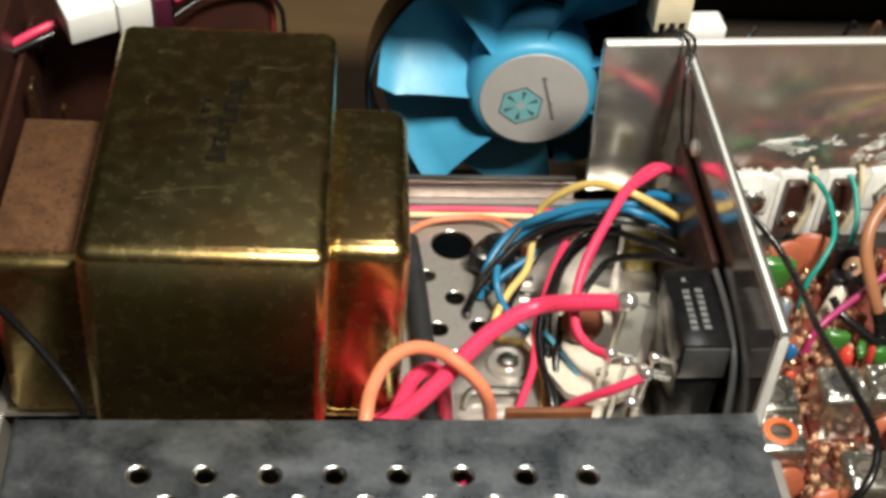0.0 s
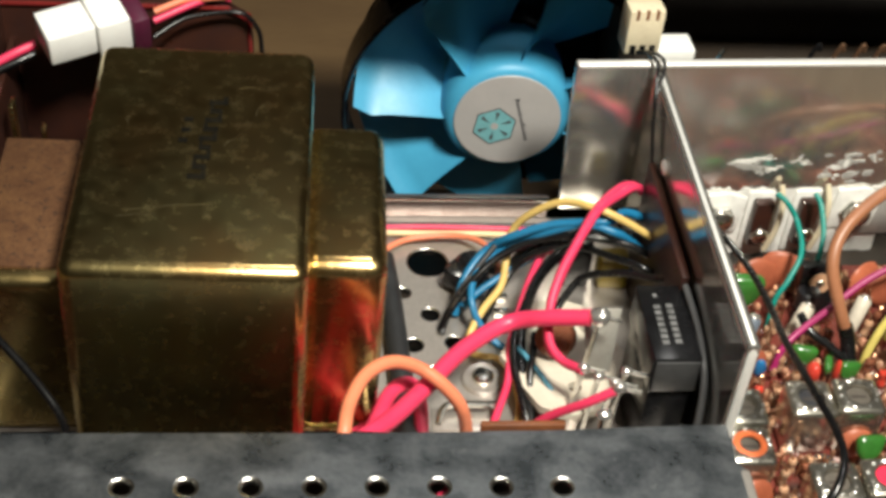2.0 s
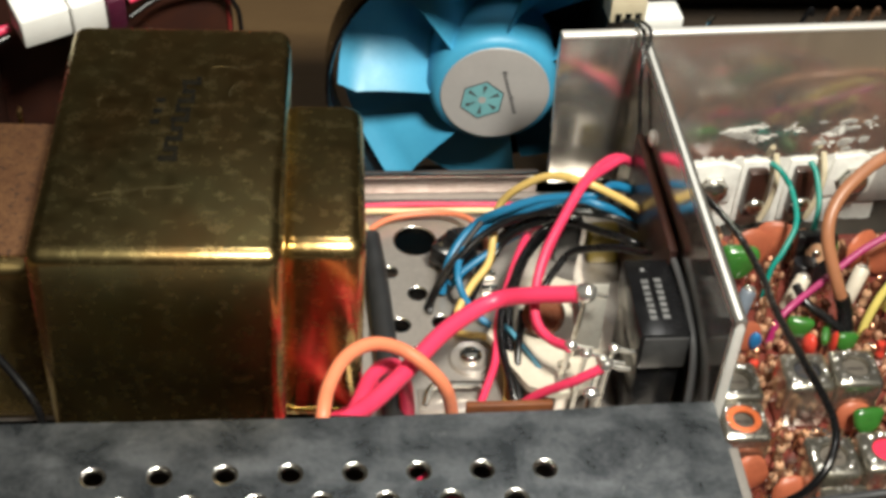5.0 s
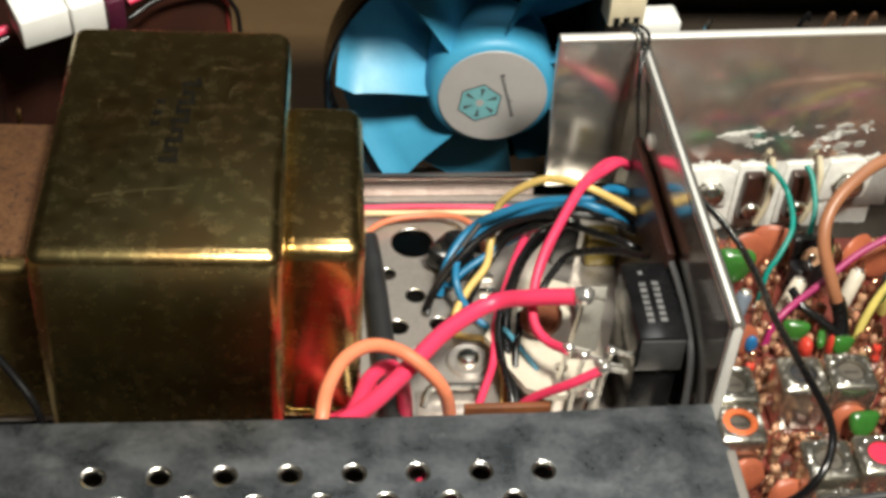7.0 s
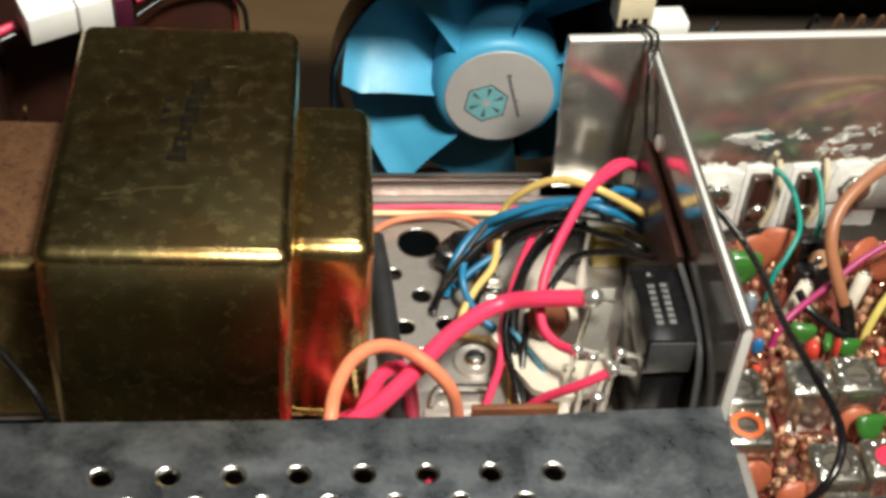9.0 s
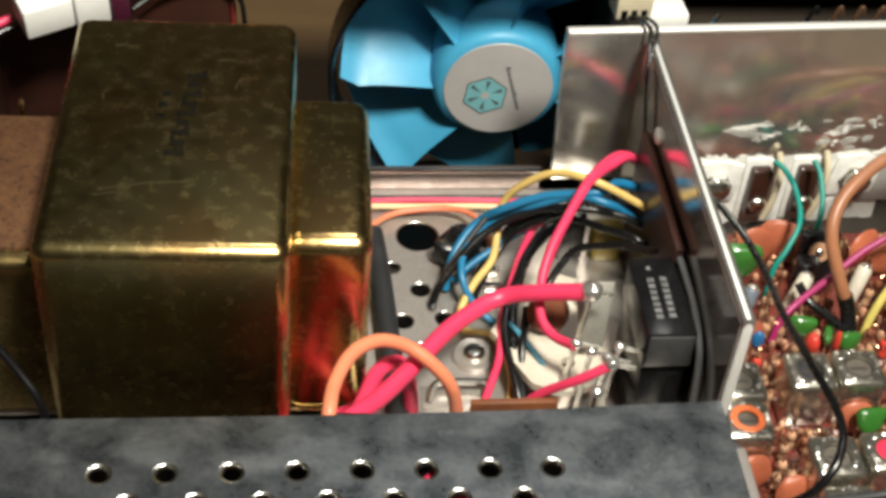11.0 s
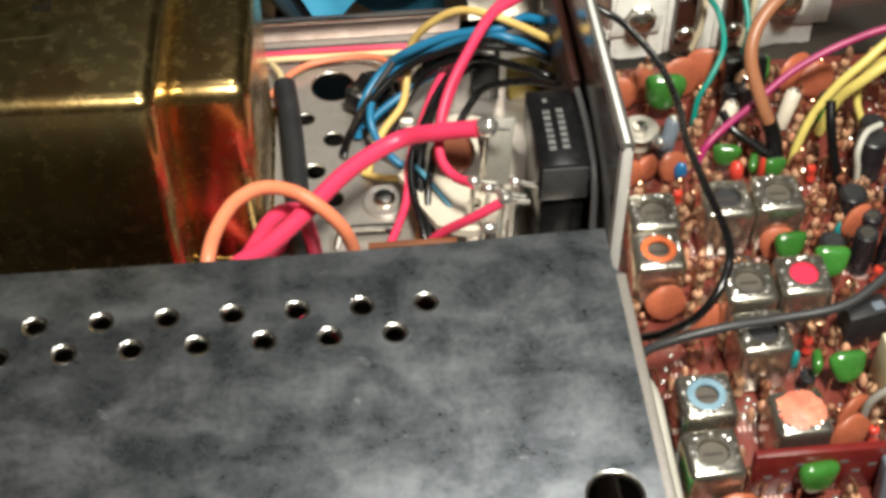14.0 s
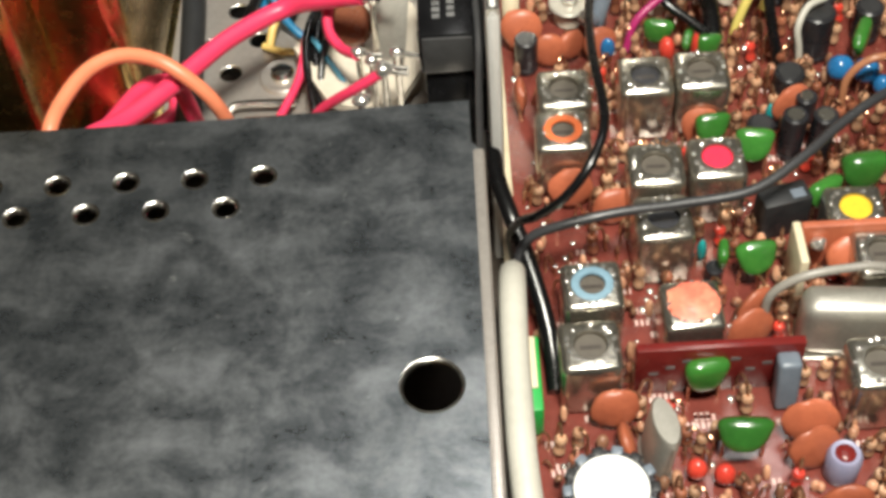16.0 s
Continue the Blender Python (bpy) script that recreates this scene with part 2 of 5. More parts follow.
GREY_FILM = mat("blue_grey_film_sleeve", (0.17, 0.20, 0.24), (0.12, 0.145, 0.18), (0.25, 0.4), 0, 200, 1200, 0.00003)
PINK_WAX = mat("pink_sealing_wax", (0.74, 0.13, 0.09), (0.72, 0.33, 0.20), (0.35, 0.5), 0, 300, 1400, 0.00008)
PURPLE = mat("lilac_sleeve", (0.30, 0.30, 0.42), (0.24, 0.24, 0.36), (0.3, 0.45), 0, 200, 1200)
PURPLE_CLOTH = mat("purple_connector_sleeve", (0.08, 0.008, 0.03), (0.05, 0.006, 0.02), (0.4, 0.55), 0, 200, 1200)
PASTE = mat("dried_heat_paste", (0.90, 0.89, 0.85), (0.70, 0.69, 0.65), (0.4, 0.6), 0, 400, 1800, 0.0002)
THIN_PASTE = mat("thin_heat_paste", (0.52, 0.51, 0.48), (0.38, 0.37, 0.35), (0.45, 0.65), 0.3, 400, 1800, 0.0001)
GREEN_PLASTIC = mat("bright_green_plastic", (0.01, 0.36, 0.06), (0.01, 0.30, 0.05), (0.35, 0.5), 0, 150, 1200)
YELLOW_TAPE = mat("yellow_tape", (0.27, 0.19, 0.012), (0.20, 0.14, 0.012), (0.3, 0.45), 0, 200, 1200)
TABLE = mat("dark_brown_table", (0.12, 0.075, 0.035), (0.085, 0.05, 0.022), (0.4, 0.55), 0, 14, 220, 0.00004, stretch=(1, 6, 1))
WALL = mat("painted_wall", (0.30, 0.26, 0.20), (0.27, 0.23, 0.18), (0.7, 0.85), 0, 4, 60)
W_RED, W_ORANGE = insulation("red_insulation", (0.80, 0.046, 0.125)), insulation("orange_insulation", (0.82, 0.25, 0.13))
W_YELLOW, W_CREAM = insulation("yellow_insulation", (0.72, 0.50, 0.16)), insulation("cream_insulation", (0.80, 0.62, 0.34))
W_LEMON = insulation("lemon_insulation", (0.68, 0.56, 0.15))
W_BLUE, W_LIGHTBLUE = insulation("blue_insulation", (0.014, 0.175, 0.35)), insulation("light_blue_insulation", (0.10, 0.34, 0.48))
W_BLACK, W_GREY = insulation("black_insulation", (0.0055, 0.0055, 0.006), 0.18), insulation("dark_grey_insulation", (0.035, 0.035, 0.038))
W_BROWN, W_MAGENTA = insulation("brown_insulation", (0.36, 0.15, 0.075)), insulation("magenta_insulation", (0.36, 0.022, 0.125))
W_TEAL, W_WHITE = insulation("teal_insulation", (0.0, 0.245, 0.20)), insulation("white_insulation", (0.52, 0.50, 0.44))
W_LIGHTGREY = insulation("light_grey_insulation", (0.30, 0.28, 0.25))
W_CLEAR = insulation("clouded_sleeve", (0.13, 0.13, 0.135))
SLUG = {n: mat(n + "_slug", c, rough=(0.35, 0.5), scale=600) for n, c in
        {"dull": (0.055, 0.045, 0.038), "grey": (0.11, 0.095, 0.078), "orange": (0.72, 0.16, 0.05), "black": (0.03, 0.03, 0.035), "red": (0.85, 0.03, 0.08), "blue": (0.20, 0.33, 0.42), "yellow": (0.85, 0.55, 0.03)}.items()}

for m in (BLACK_PLASTIC, RUST):
    m.node_tree.nodes["Principled BSDF"].inputs["Specular IOR Level"].default_value = 0.3
BLACK_INK.node_tree.nodes["Principled BSDF"].inputs["Specular IOR Level"].default_value = 0.05
# Pink cast paints the red wires mirrored in the rear lip.
DULL_ZINC = mat("zinc_with_pink_reflection", (0.40, 0.35, 0.33), (0.26, 0.20, 0.19), (0.28, 0.42), 0.9, 130, 1300, 0.00003)
# Dark brown that stands in for the gloom under and behind the chassis.
GLOOM = mat("matt_gloom_brown", (0.030, 0.020, 0.012), (0.018, 0.012, 0.008), (0.6, 0.8), 0, 60, 800, 0.00002)
# Greyer than the black relay plastic: light on the front, put into colour.
RELAY_GREY = mat("lit_front_grey_plastic", (0.055, 0.055, 0.056), (0.03, 0.03, 0.031), (0.4, 0.55), 0, 300, 1500, 0.00003)
NICKEL = mat("dull_nickel", (0.50, 0.48, 0.43), (0.36, 0.34, 0.30), (0.4, 0.55), 0.7, 260, 1500, 0.00004)

# ---- building helpers; lengths below are millimetres ----
MM = 0.001


def at(x, y, z, rx=0, ry=0, rz=0):
    return pose(x * MM, y * MM, z * MM, rx, ry, rz)


def mesh_of(name, bm, material, angle=38):
    bmesh.ops.scale(bm, vec=(MM, MM, MM), verts=bm.verts)
    bmesh.ops.recalc_face_normals(bm, faces=bm.faces)
    me = bpy.data.meshes.new(name)
    bm.to_mesh(me)
    bm.free()
    me.materials.append(material)
    me.polygons.foreach_set("use_smooth", [True] * len(me.polygons))
    me.set_sharp_from_angle(angle=radians(angle))
    return me


def part(name, bm, material, parent, label=""):
    ob = new(name, mesh_of(name, bm, material) if isinstance(bm, bmesh.types.BMesh) else bm)
    ob.parent = parent
    return tagged(ob, label)


def thing(name, m, label, category, group="", kind=""):
    ob = new(name)
    ob.empty_display_size = 0.005
    ob.matrix_world = m
    return tagged(ob, label, category, group, kind)


def solo(name, bm, material, m, label, category, group="", kind=""):
    ob = new(name, mesh_of(name, bm, material))
    ob.matrix_world = m
    return tagged(ob, label, category, group, kind)


def merge(bm, other, m=None):
    if m is not None:
        bmesh.ops.transform(other, matrix=m, verts=other.verts)
    me = bpy.data.meshes.new("piece")
    other.to_mesh(me)
    other.free()
    bm.from_mesh(me)
    bpy.data.meshes.remove(me)
    return bm


def box(x0, x1, y0, y1, z0, z1, bevel=0.0, segments=2):
    bm = bmesh.new()
    bmesh.ops.create_cube(bm, size=1, matrix=Matrix.Translation(((x0 + x1) / 2, (y0 + y1) / 2, (z0 + z1) / 2)) @ Matrix.Diagonal((x1 - x0, y1 - y0, z1 - z0, 1)))
    if bevel:
        bmesh.ops.bevel(bm, geom=bm.edges[:], offset=bevel, segments=segments, profile=0.5, affect="EDGES")
    return bm


def lathe(profile, segments=20, wobble=0.0):
    """A body of revolution round z from (radius, height) pairs, closed at both ends."""
    bm, rings = bmesh.new(), []
    for r, h in profile:
        if r < 1e-6:
            rings.append([bm.verts.new((0, 0, h))])
        else:
            rings.append([bm.verts.new((r * math.cos(a), r * math.sin(a), h)) for a in (2 * math.pi * k / segments for k in range(segments))])
    for low, high in zip(rings, rings[1:]):
        for k in range(segments):
            j = (k + 1) % segments
            if len(low) == 1 and len(high) > 1:
                bm.faces.new((low[0], high[j], high[k]))
            elif len(high) == 1 and len(low) > 1:
                bm.faces.new((low[k], low[j], high[0]))
            elif len(low) > 1:
                bm.faces.new((low[k], low[j], high[j], high[k]))
    closed = profile[0] == profile[-1]
    if closed:
        bmesh.ops.remove_doubles(bm, verts=rings[0] + rings[-1], dist=1e-5)
    for ring in () if closed else (rings[0], rings[-1]):
        if len(ring) > 1:
            bm.faces.new(ring)
    return bm


def disc(r, h0, h1, bevel=0.0, segments=20):
    b = min(bevel, r * 0.5, (h1 - h0) * 0.49)
    return lathe([(0, h0), (r - b, h0), (r, h0 + b), (r, h1 - b), (r - b, h1), (0, h1)] if b else [(0, h0), (r, h0), (r, h1), (0, h1)], segments)


def smooth_line(points, steps=8):
    p = [Vector(q) for q in points]
    p = [p[0] * 2 - p[1]] + p + [p[-1] * 2 - p[-2]]
    out = []
    for a, b, c, d in zip(p, p[1:], p[2:], p[3:]):
        for k in range(steps):
            t = k / steps
            out.append(0.5 * (2 * b + (c - a) * t + (2 * a - 5 * b + 4 * c - d) * t * t + (3 * b - a - 3 * c + d) * t ** 3))
    return out + [p[-2]]


def tube(points, r, sides=12, steps=8, straight=False):
    """A round cable along a smooth line through the points."""
    line = [Vector(q) for q in points] if straight else smooth_line(points, steps)
    bm, rings, side = bmesh.new(), [], None
    for i, c in enumerate(line):
        way = (line[min(i + 1, len(line) - 1)] - line[max(i - 1, 0)]).normalized()
        side = way.orthogonal().normalized() if side is None else (side - way * side.dot(way)).normalized()
        up = way.cross(side)
        rings.append([bm.verts.new(c + r * (side * math.cos(a) + up * math.sin(a))) for a in (2 * math.pi * k / sides for k in range(sides))])
    for low, high in zip(rings, rings[1:]):
        for k in range(sides):
            bm.faces.new((low[k], low[(k + 1) % sides], high[(k + 1) % sides], high[k]))
    bm.faces.new(rings[0][::-1])
    bm.faces.new(rings[-1])
    return bm


def blob(rx, ry, rz, segments=14, rings=9, rough=0.0, seed=0.0):
    bm = bmesh.new()
    bmesh.ops.create_uvsphere(bm, u_segments=segments, v_segments=rings, radius=1)
    for v in bm.verts:
        k = 1 + rough * noise.noise(v.co * 1.7 + Vector((seed, seed * 2, 0)))
        v.co = Vector((v.co.x * rx * k, v.co.y * ry * k, v.co.z * rz * k))
    return bm


def sheet(outline, holes, z0, z1, segments=24):
    """A plate in x and y with round holes right through it."""
    bm = bmesh.new()
    loops = [list(outline)] + [[(x + r * math.cos(2 * math.pi * k / segments), y + r * math.sin(2 * math.pi * k / segments)) for k in range(segments)] for x, y, r in holes]
    edges = []
    for loop in loops:
        vs = [bm.verts.new((x, y, z0)) for x, y in loop]
        edges += [bm.edges.new((a, b)) for a, b in zip(vs, vs[1:] + vs[:1])]
    made = bmesh.ops.triangle_fill(bm, use_beauty=True, use_dissolve=False, edges=edges)
    faces = [f for f in made["geom"] if isinstance(f, bmesh.types.BMFace)]
    out = bmesh.ops.extrude_face_region(bm, geom=faces)
    bmesh.ops.translate(bm, vec=(0, 0, z1 - z0), verts=[v for v in out["geom"] if isinstance(v, bmesh.types.BMVert)])
    return bm


def prism(outline, z0, z1, bevel=0.0):
    bm = bmesh.new()
    face = bm.faces.new([bm.verts.new((x, y, z0)) for x, y in outline])
    out = bmesh.ops.extrude_face_region(bm, geom=[face])
    bmesh.ops.translate(bm, vec=(0, 0, z1 - z0), verts=[v for v in out["geom"] if isinstance(v, bmesh.types.BMVert)])
    if bevel:
        bmesh.ops.bevel(bm, geom=bm.edges[:], offset=bevel, segments=2, profile=0.5, affect="EDGES")
    return bm


TURN_X = Matrix.Rotation(radians(90), 4, "X")
TURN_Y = Matrix.Rotation(radians(90), 4, "Y")


def turned(bm, m):
    bmesh.ops.transform(bm, matrix=m, verts=bm.verts)
    return bm


def wire(label, material, r, points, category="wire", name="wire", sides=12):
    return solo(name, tube(points, r, sides), material, Matrix(), label, category)


# ---- the room and the table ----
solo("table", box(-900, 900, -500, 1100, -62, -32), TABLE, Matrix(), "dark brown wooden tabletop under the open radio", "table", kind="structure")
solo("floor", box(-1800, 1800, -1800, 1800, -790, -770), WALL, Matrix(), "plain floor below the table", "floor", kind="structure")
solo("ceiling", box(-1800, 1800, -1800, 1800, 1500, 1520), WALL, Matrix(), "plain ceiling", "ceiling", kind="structure")
for name, b in (("wall_south", (-1800, 1800, -1820, -1800)), ("wall_north", (-1800, 1800, 1800, 1820)), ("wall_west", (-1820, -1800, -1800, 1800)), ("wall_east", (1800, 1820, -1800, 1800))):
    solo(name, box(*b, -770, 1500), WALL, Matrix(), "plain beige room wall", "wall", kind="structure")



def lip(r, roll=0.55, deep=1.0):
    """The rolled edge of a punched hole, of inner radius r."""
    arc = [(r + roll - roll * math.sin(t), -roll + roll * math.cos(t)) for t in (math.pi / 2 * k / 5 for k in range(6))]
    return lathe(arc + [(r, -deep), (r + 0.15, -deep), (r + 0.25, -roll), (r + roll, -0.25), arc[0]], 28)


# ---- chassis ----
chassis = thing("radio_chassis", Matrix(), "zinc-plated steel radio chassis, opened, with holes punched through", "chassis")
base_holes = [(14.4, 248.0, 4.6), (9.7, 221.9, 1.9), (18.5, 222.6, 1.9), (13.9, 231.2, 1.9), (13.2, 213.7, 1.9), (8.2, 238.0, 1.6), (29.4, 246.5, 2.2)]
# Cut away ahead of the transformer so its shells mirror the dark pan.
base_plate = part("base_plate", sheet([(2, 171), (60.9, 171), (60.9, 264), (-78, 264), (-78, 199.5), (2, 199.5)], [(x, y, r + 0.35) for x, y, r in base_holes], -1.2, 0), BASE_STEEL, chassis)
part("rear_lip", box(-78, 44, 264.1, 265.2, -1.2, 6.2, 0.3), DULL_ZINC, chassis)
part("lip_fold", box(-78, 44, 263.0, 264.0, 5.4, 6.4, 0.3), BRIGHT, chassis, "bright folded edge")
for x, y, r in base_holes:
    part("hole_rim", turned(lip(r, 0.35, 1.6), Matrix.Translation((x, y, 0.01))), BRIGHT, base_plate)
# Pan coloured dark so the floor below the holes reads as shade.
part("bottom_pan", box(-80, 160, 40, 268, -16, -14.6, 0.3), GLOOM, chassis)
for x, y in ((-65, 60), (145, 60), (-65, 255), (145, 255)):
    part("rubber_foot", turned(disc(7, -32, -16, 1), Matrix.Translation((x, y, 0))), BLACK_PLASTIC, chassis)
for x in (-78, 58):
    part("riser", box(x, x + 1.2, 70, 264, -14.6, -1.2), BASE_STEEL, chassis)
part("left_wall", box(-80, -78.6, 60, 300, -14, 34, 0.3), PHENOLIC, chassis, "brownish reflecting side wall")

# Unseen board added above the fan to throw shade on its upper blades.
part("rear_flange", box(-16, 150, 271.5, 303, 58, 59.4, 0.3), GLOOM, chassis, "unseen dark board added to shade the top of the fan")
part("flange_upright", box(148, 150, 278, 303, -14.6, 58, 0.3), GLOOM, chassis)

# ---- perforated shield cover ----
shield = thing("shield_cover", at(28, -0.6, 36.0, 0, 0.9, 0), "dark mottled galvanised shield cover with two rows of holes", "shield cover")
sx0, sx1, sy0, sy1 = -91.5, 30.8, 62, 169
rear_line = [(sx1, sy1 - 0.6), (20, 168.0), (0, 167.0), (-30, 166.3), (sx0, 166.0)]
shield_holes = [(-0.1 - 10.2 * k, 155.7, 1.5) for k in range(8)] + [(-5.4 - 10.2 * k, 149.9, 1.5) for k in range(7)] + [(23.9, 117.9, 3.85), (-6.5, 98.0, 3.85)]
top_sheet = part("top_sheet", sheet([(sx0, sy0), (sx1 + 1.0, sy0), (sx1 + 1.0, 159.5), (sx1, 160.5), *rear_line], [(x, y, r + 0.55) for x, y, r in shield_holes], -1.0, 0), GALVANISED, shield)
part("rear_wall", prism([*rear_line, *[(x, y + 0.9) for x, y in rear_line[::-1]]], -31, -0.15), GALVANISED, shield)
part("side_wall", box(sx1 + 1.0, sx1 + 1.9, sy0, 159.3, -34, -0.3, 0.42), GALVANISED, shield)
part("worn_edge", box(sx1 - 0.1, sx1 + 1.94, sy0, 159.35, -1.1, 0.05, 0.5, 3), BASE_STEEL, shield, "lighter worn bend")
part("side_wall", box(sx0 - 0.9, sx0, sy0, 167.4, -31, -0.25, 0.4), GALVANISED, shield)
for x, y, r in shield_holes:
    part("hole_rim", turned(lip(r), Matrix.Translation((x, y, 0.01))), BRIGHT, top_sheet, "bright punched rim")

# ---- power transformer ----
transformer = thing("power_transformer", at(-34.7, 219.2, 0, 0, 0.6, -1.4), "yellow chromate steel power transformer with a stamped black mark", "transformer")
main_shell = part("main_shell", box(-21.2, 21.2, -33.4, 33.4, 0.8, 55.2, 2.8, 5), CHROMATE, transformer)
part("side_shell", box(19.5, 35.6, -21.2, 21.6, 0.8, 46.0, 3.4, 5), CHROMATE, transformer)
part("side_shell", box(-39.6, -19.5, -22.2, 18.6, 0.8, 41.4, 2.8, 5), CHROMATE, transformer)
part("core", box(-38.8, -21.4, -19.0, 18.0, 36, 42.0, 0.5), RUST, transformer, "rusty speckled core plates")
part("flange", box(-40.6, 36.0, -20.6, 24.0, 0.05, 0.8, 0.3), CHROMATE, transformer)
random.seed(4)
for k in range(9):
    y = -9.0 + 2.8 * k
    w = (3.4, 2.6, 3.0, 2.2, 3.4, 2.8, 3.2, 2.4, 3.6)[k]
    part("stamped_mark", box(0.4 - w / 2 + 0.34 * k, 0.4 + w / 2 + 0.34 * k, y, y + 1.5, 55.14, 55.27), BLACK_INK, main_shell)
    part("stamped_mark", box(0.4 + w / 2 * (-1 if k % 2 else 0.45) + 0.34 * k, 0.4 + w / 2 * (-0.45 if k % 2 else 1) + 0.34 * k, y + 1.5, y + 2.55, 55.14, 55.27), BLACK_INK, main_shell)
for k in range(3):
    part("stamped_mark", box(-3.6 + 0.3 * k, -1.9 + 0.3 * k, 1.5 + 3.2 * k, 2.9 + 3.2 * k, 55.14, 55.27), BLACK_INK, main_shell)

for x, y, a, long in ((-4, -17, 8, 15), (-9, -19.5, 4, 7), (9, 19, -4, 5), (11, 12, 70, 4), (6, 2, 40, 3), (-11, 23, -8, 4), (-13, 8, 80, 3), (13, -12, 60, 3)):
    part("scratch", turned(tube([(-long / 2, 0, 0), (0, 0.5, 0), (long / 2, 0.2, 0)], 0.06, 5, 4), Matrix.Translation((x, y, 55.16)) @ Matrix.Rotation(radians(a), 4, "Z")), SCRATCH, main_shell, "pale scratch in the plating")

# ---- aluminium plates ----
side_plate = thing("aluminium_partition", at(63.9, 0.01, 0, 0, 0, 0.6), "bare aluminium partition plate beside the relay", "metal plate")
plate = sheet([(176, -14.4), (258.4, -14.4), (258.4, 47), (176, 47)], [(237.8, 27.5, 1.7), (212, 12, 1.5)], 0, 2.2)
part("plate", turned(plate, Matrix(((0, 0, 1, 0), (1, 0, 0, 0), (0, 1, 0, 0), (0, 0, 0, 1)))), ALUMINIUM, side_plate)
# White dome in place of a hole that shows lit paste behind.
part("rivet", turned(lathe([(0, 0), (1.9, 0), (1.7, 0.5), (1.0, 0.8), (0, 0.9)], 20), Matrix.Translation((-0.02, 238.5, 36.5)) @ Matrix.Rotation(radians(-90), 4, "Y")), WHITE_NYLON, side_plate, "white dome standing in for a lit hole")
# Rims paler than the plate: light caught by its edges, as colour.
part("rim", box(-0.04, 2.24, 175.9, 258.4, 44.8, 47.05, 0.9, 3), EDGE, side_plate, "bright rounded top edge")
part("rim", box(-0.04, 2.24, 175.8, 177.6, -14.4, 46.0, 0.7, 3), EDGE, side_plate, "bright front edge")
rear_plate = thing("aluminium_heat_sink", at(44.2, 259.6, 0, 0, 0, 2.6), "bare aluminium heat sink plate with smeared white paste", "heat sink")
part("plate", turned(prism([(1.2, 6.5), (0, 47.2), (118, 47.2), (118, -14.4), (16.0, -14.4), (16.0, 6.5)], -2.0, 0, 0.25), TURN_X), ALUMINIUM, rear_plate)
# Same pale tone for the light along the upper edge.
part("rim", box(0.2, 118, -0.05, 2.05, 46.2, 47.35, 0.45, 3), EDGE, rear_plate, "bright upper edge")

# ---- cooling fan ----
fan = thing("cooling_fan", at(36.0, 288.0, 10.9, 0, 0, -1.5), "blue seven-blade cooling fan in a round black frame", "fan")
ring = lathe([(39.6, 1.4), (40.0, 0.8), (40.8, 1.4), (40.8, 12), (39.2, 12), (39.2, 6), (39.6, 1.4)], 72)
part("frame", turned(ring, Matrix.Rotation(radians(-90), 4, "X")), BLACK_PLASTIC, fan)
hub = lathe([(0, 0.2), (13.4, 0.2), (14.6, 0.7), (15.5, 1.9), (15.9, 3.6), (15.9, 19), (0, 19)], 48)
part("hub", turned(hub, Matrix.Rotation(radians(-90), 4, "X")), BLUE_PLASTIC, fan)
sticker = part("sticker", turned(disc(13.2, -0.25, 0.19, 0.1, 48), Matrix.Rotation(radians(-90), 4, "X")), STICKER, fan, "grey round sticker on the hub")
blade = bmesh.new()
rows_u, rows_v = 10, 10
for side in (0, 1):
    grid = []
    for i in range(rows_u + 1):
        u = i / rows_u
        r = 15.2 + (37.8 - 15.2) * u
        row = []
        for j in range(rows_v + 1):
            v = j / rows_v
            wide = 47 + 3 * u - 5 * max(0, u - 0.8) / 0.2
            a = radians(-16 * u + 10 * u * u + wide * v)
            depth = 20.0 - 18.0 * v + 3.4 * math.sin(math.pi * v) + 1.2 * side
            row.append(blade.verts.new((r * math.cos(a), depth, r * math.sin(a))))
        grid.append(row)
    for i in range(rows_u):
        for j in range(rows_v):
            q = (grid[i][j], grid[i + 1][j], grid[i + 1][j + 1], grid[i][j + 1])
            blade.faces.new(q if side else q[::-1])
    if side == 0:
        front = grid
edge_a = [front[i][0] for i in range(rows_u + 1)] + [front[rows_u][j] for j in range(1, rows_v + 1)] + [front[i][rows_v] for i in range(rows_u - 1, -1, -1)]
edge_b = [grid[i][0] for i in range(rows_u + 1)] + [grid[rows_u][j] for j in range(1, rows_v + 1)] + [grid[i][rows_v] for i in range(rows_u - 1, -1, -1)]
for a, b, c, d in zip(edge_a, edge_a[1:], edge_b[1:], edge_b):
    blade.faces.new((a, b, c, d))
blade_mesh = mesh_of("blade", blade, BLUE_PLASTIC, 60)
for k in range(7):
    ob = part("blade", blade_mesh, None, fan)
    ob.rotation_euler = (0, -radians(139.5 + 360 / 7 * k), 0)
for k in range(4):
    a = radians(45 + 90 * k)
    c = Vector((44.5 * math.cos(a), 12, 44.5 * math.sin(a)))
    part("mount", turned(disc(4.6, -4, 4, 1.2), Matrix.Translation(c) @ TURN_X), BLACK_PLASTIC, fan, "black rubber mount")
for k in range(4):
    a = radians(30 + 90 * k)
    part("strut", turned(box(14, 36.0, 21.5, 23.5, -1.5, 1.5, 0.3), Matrix.Rotation(-a, 4, "Y")), BLACK_PLASTIC, fan)
# Black disc added behind the blades so that their gaps stay dark.
part("back_plate", turned(disc(37.0, 24.6, 26.0, 0.4, 48), Matrix.Rotation(radians(-90), 4, "X")), BLACK_PLASTIC, fan, "dark disc added to blacken the gaps between the blades")
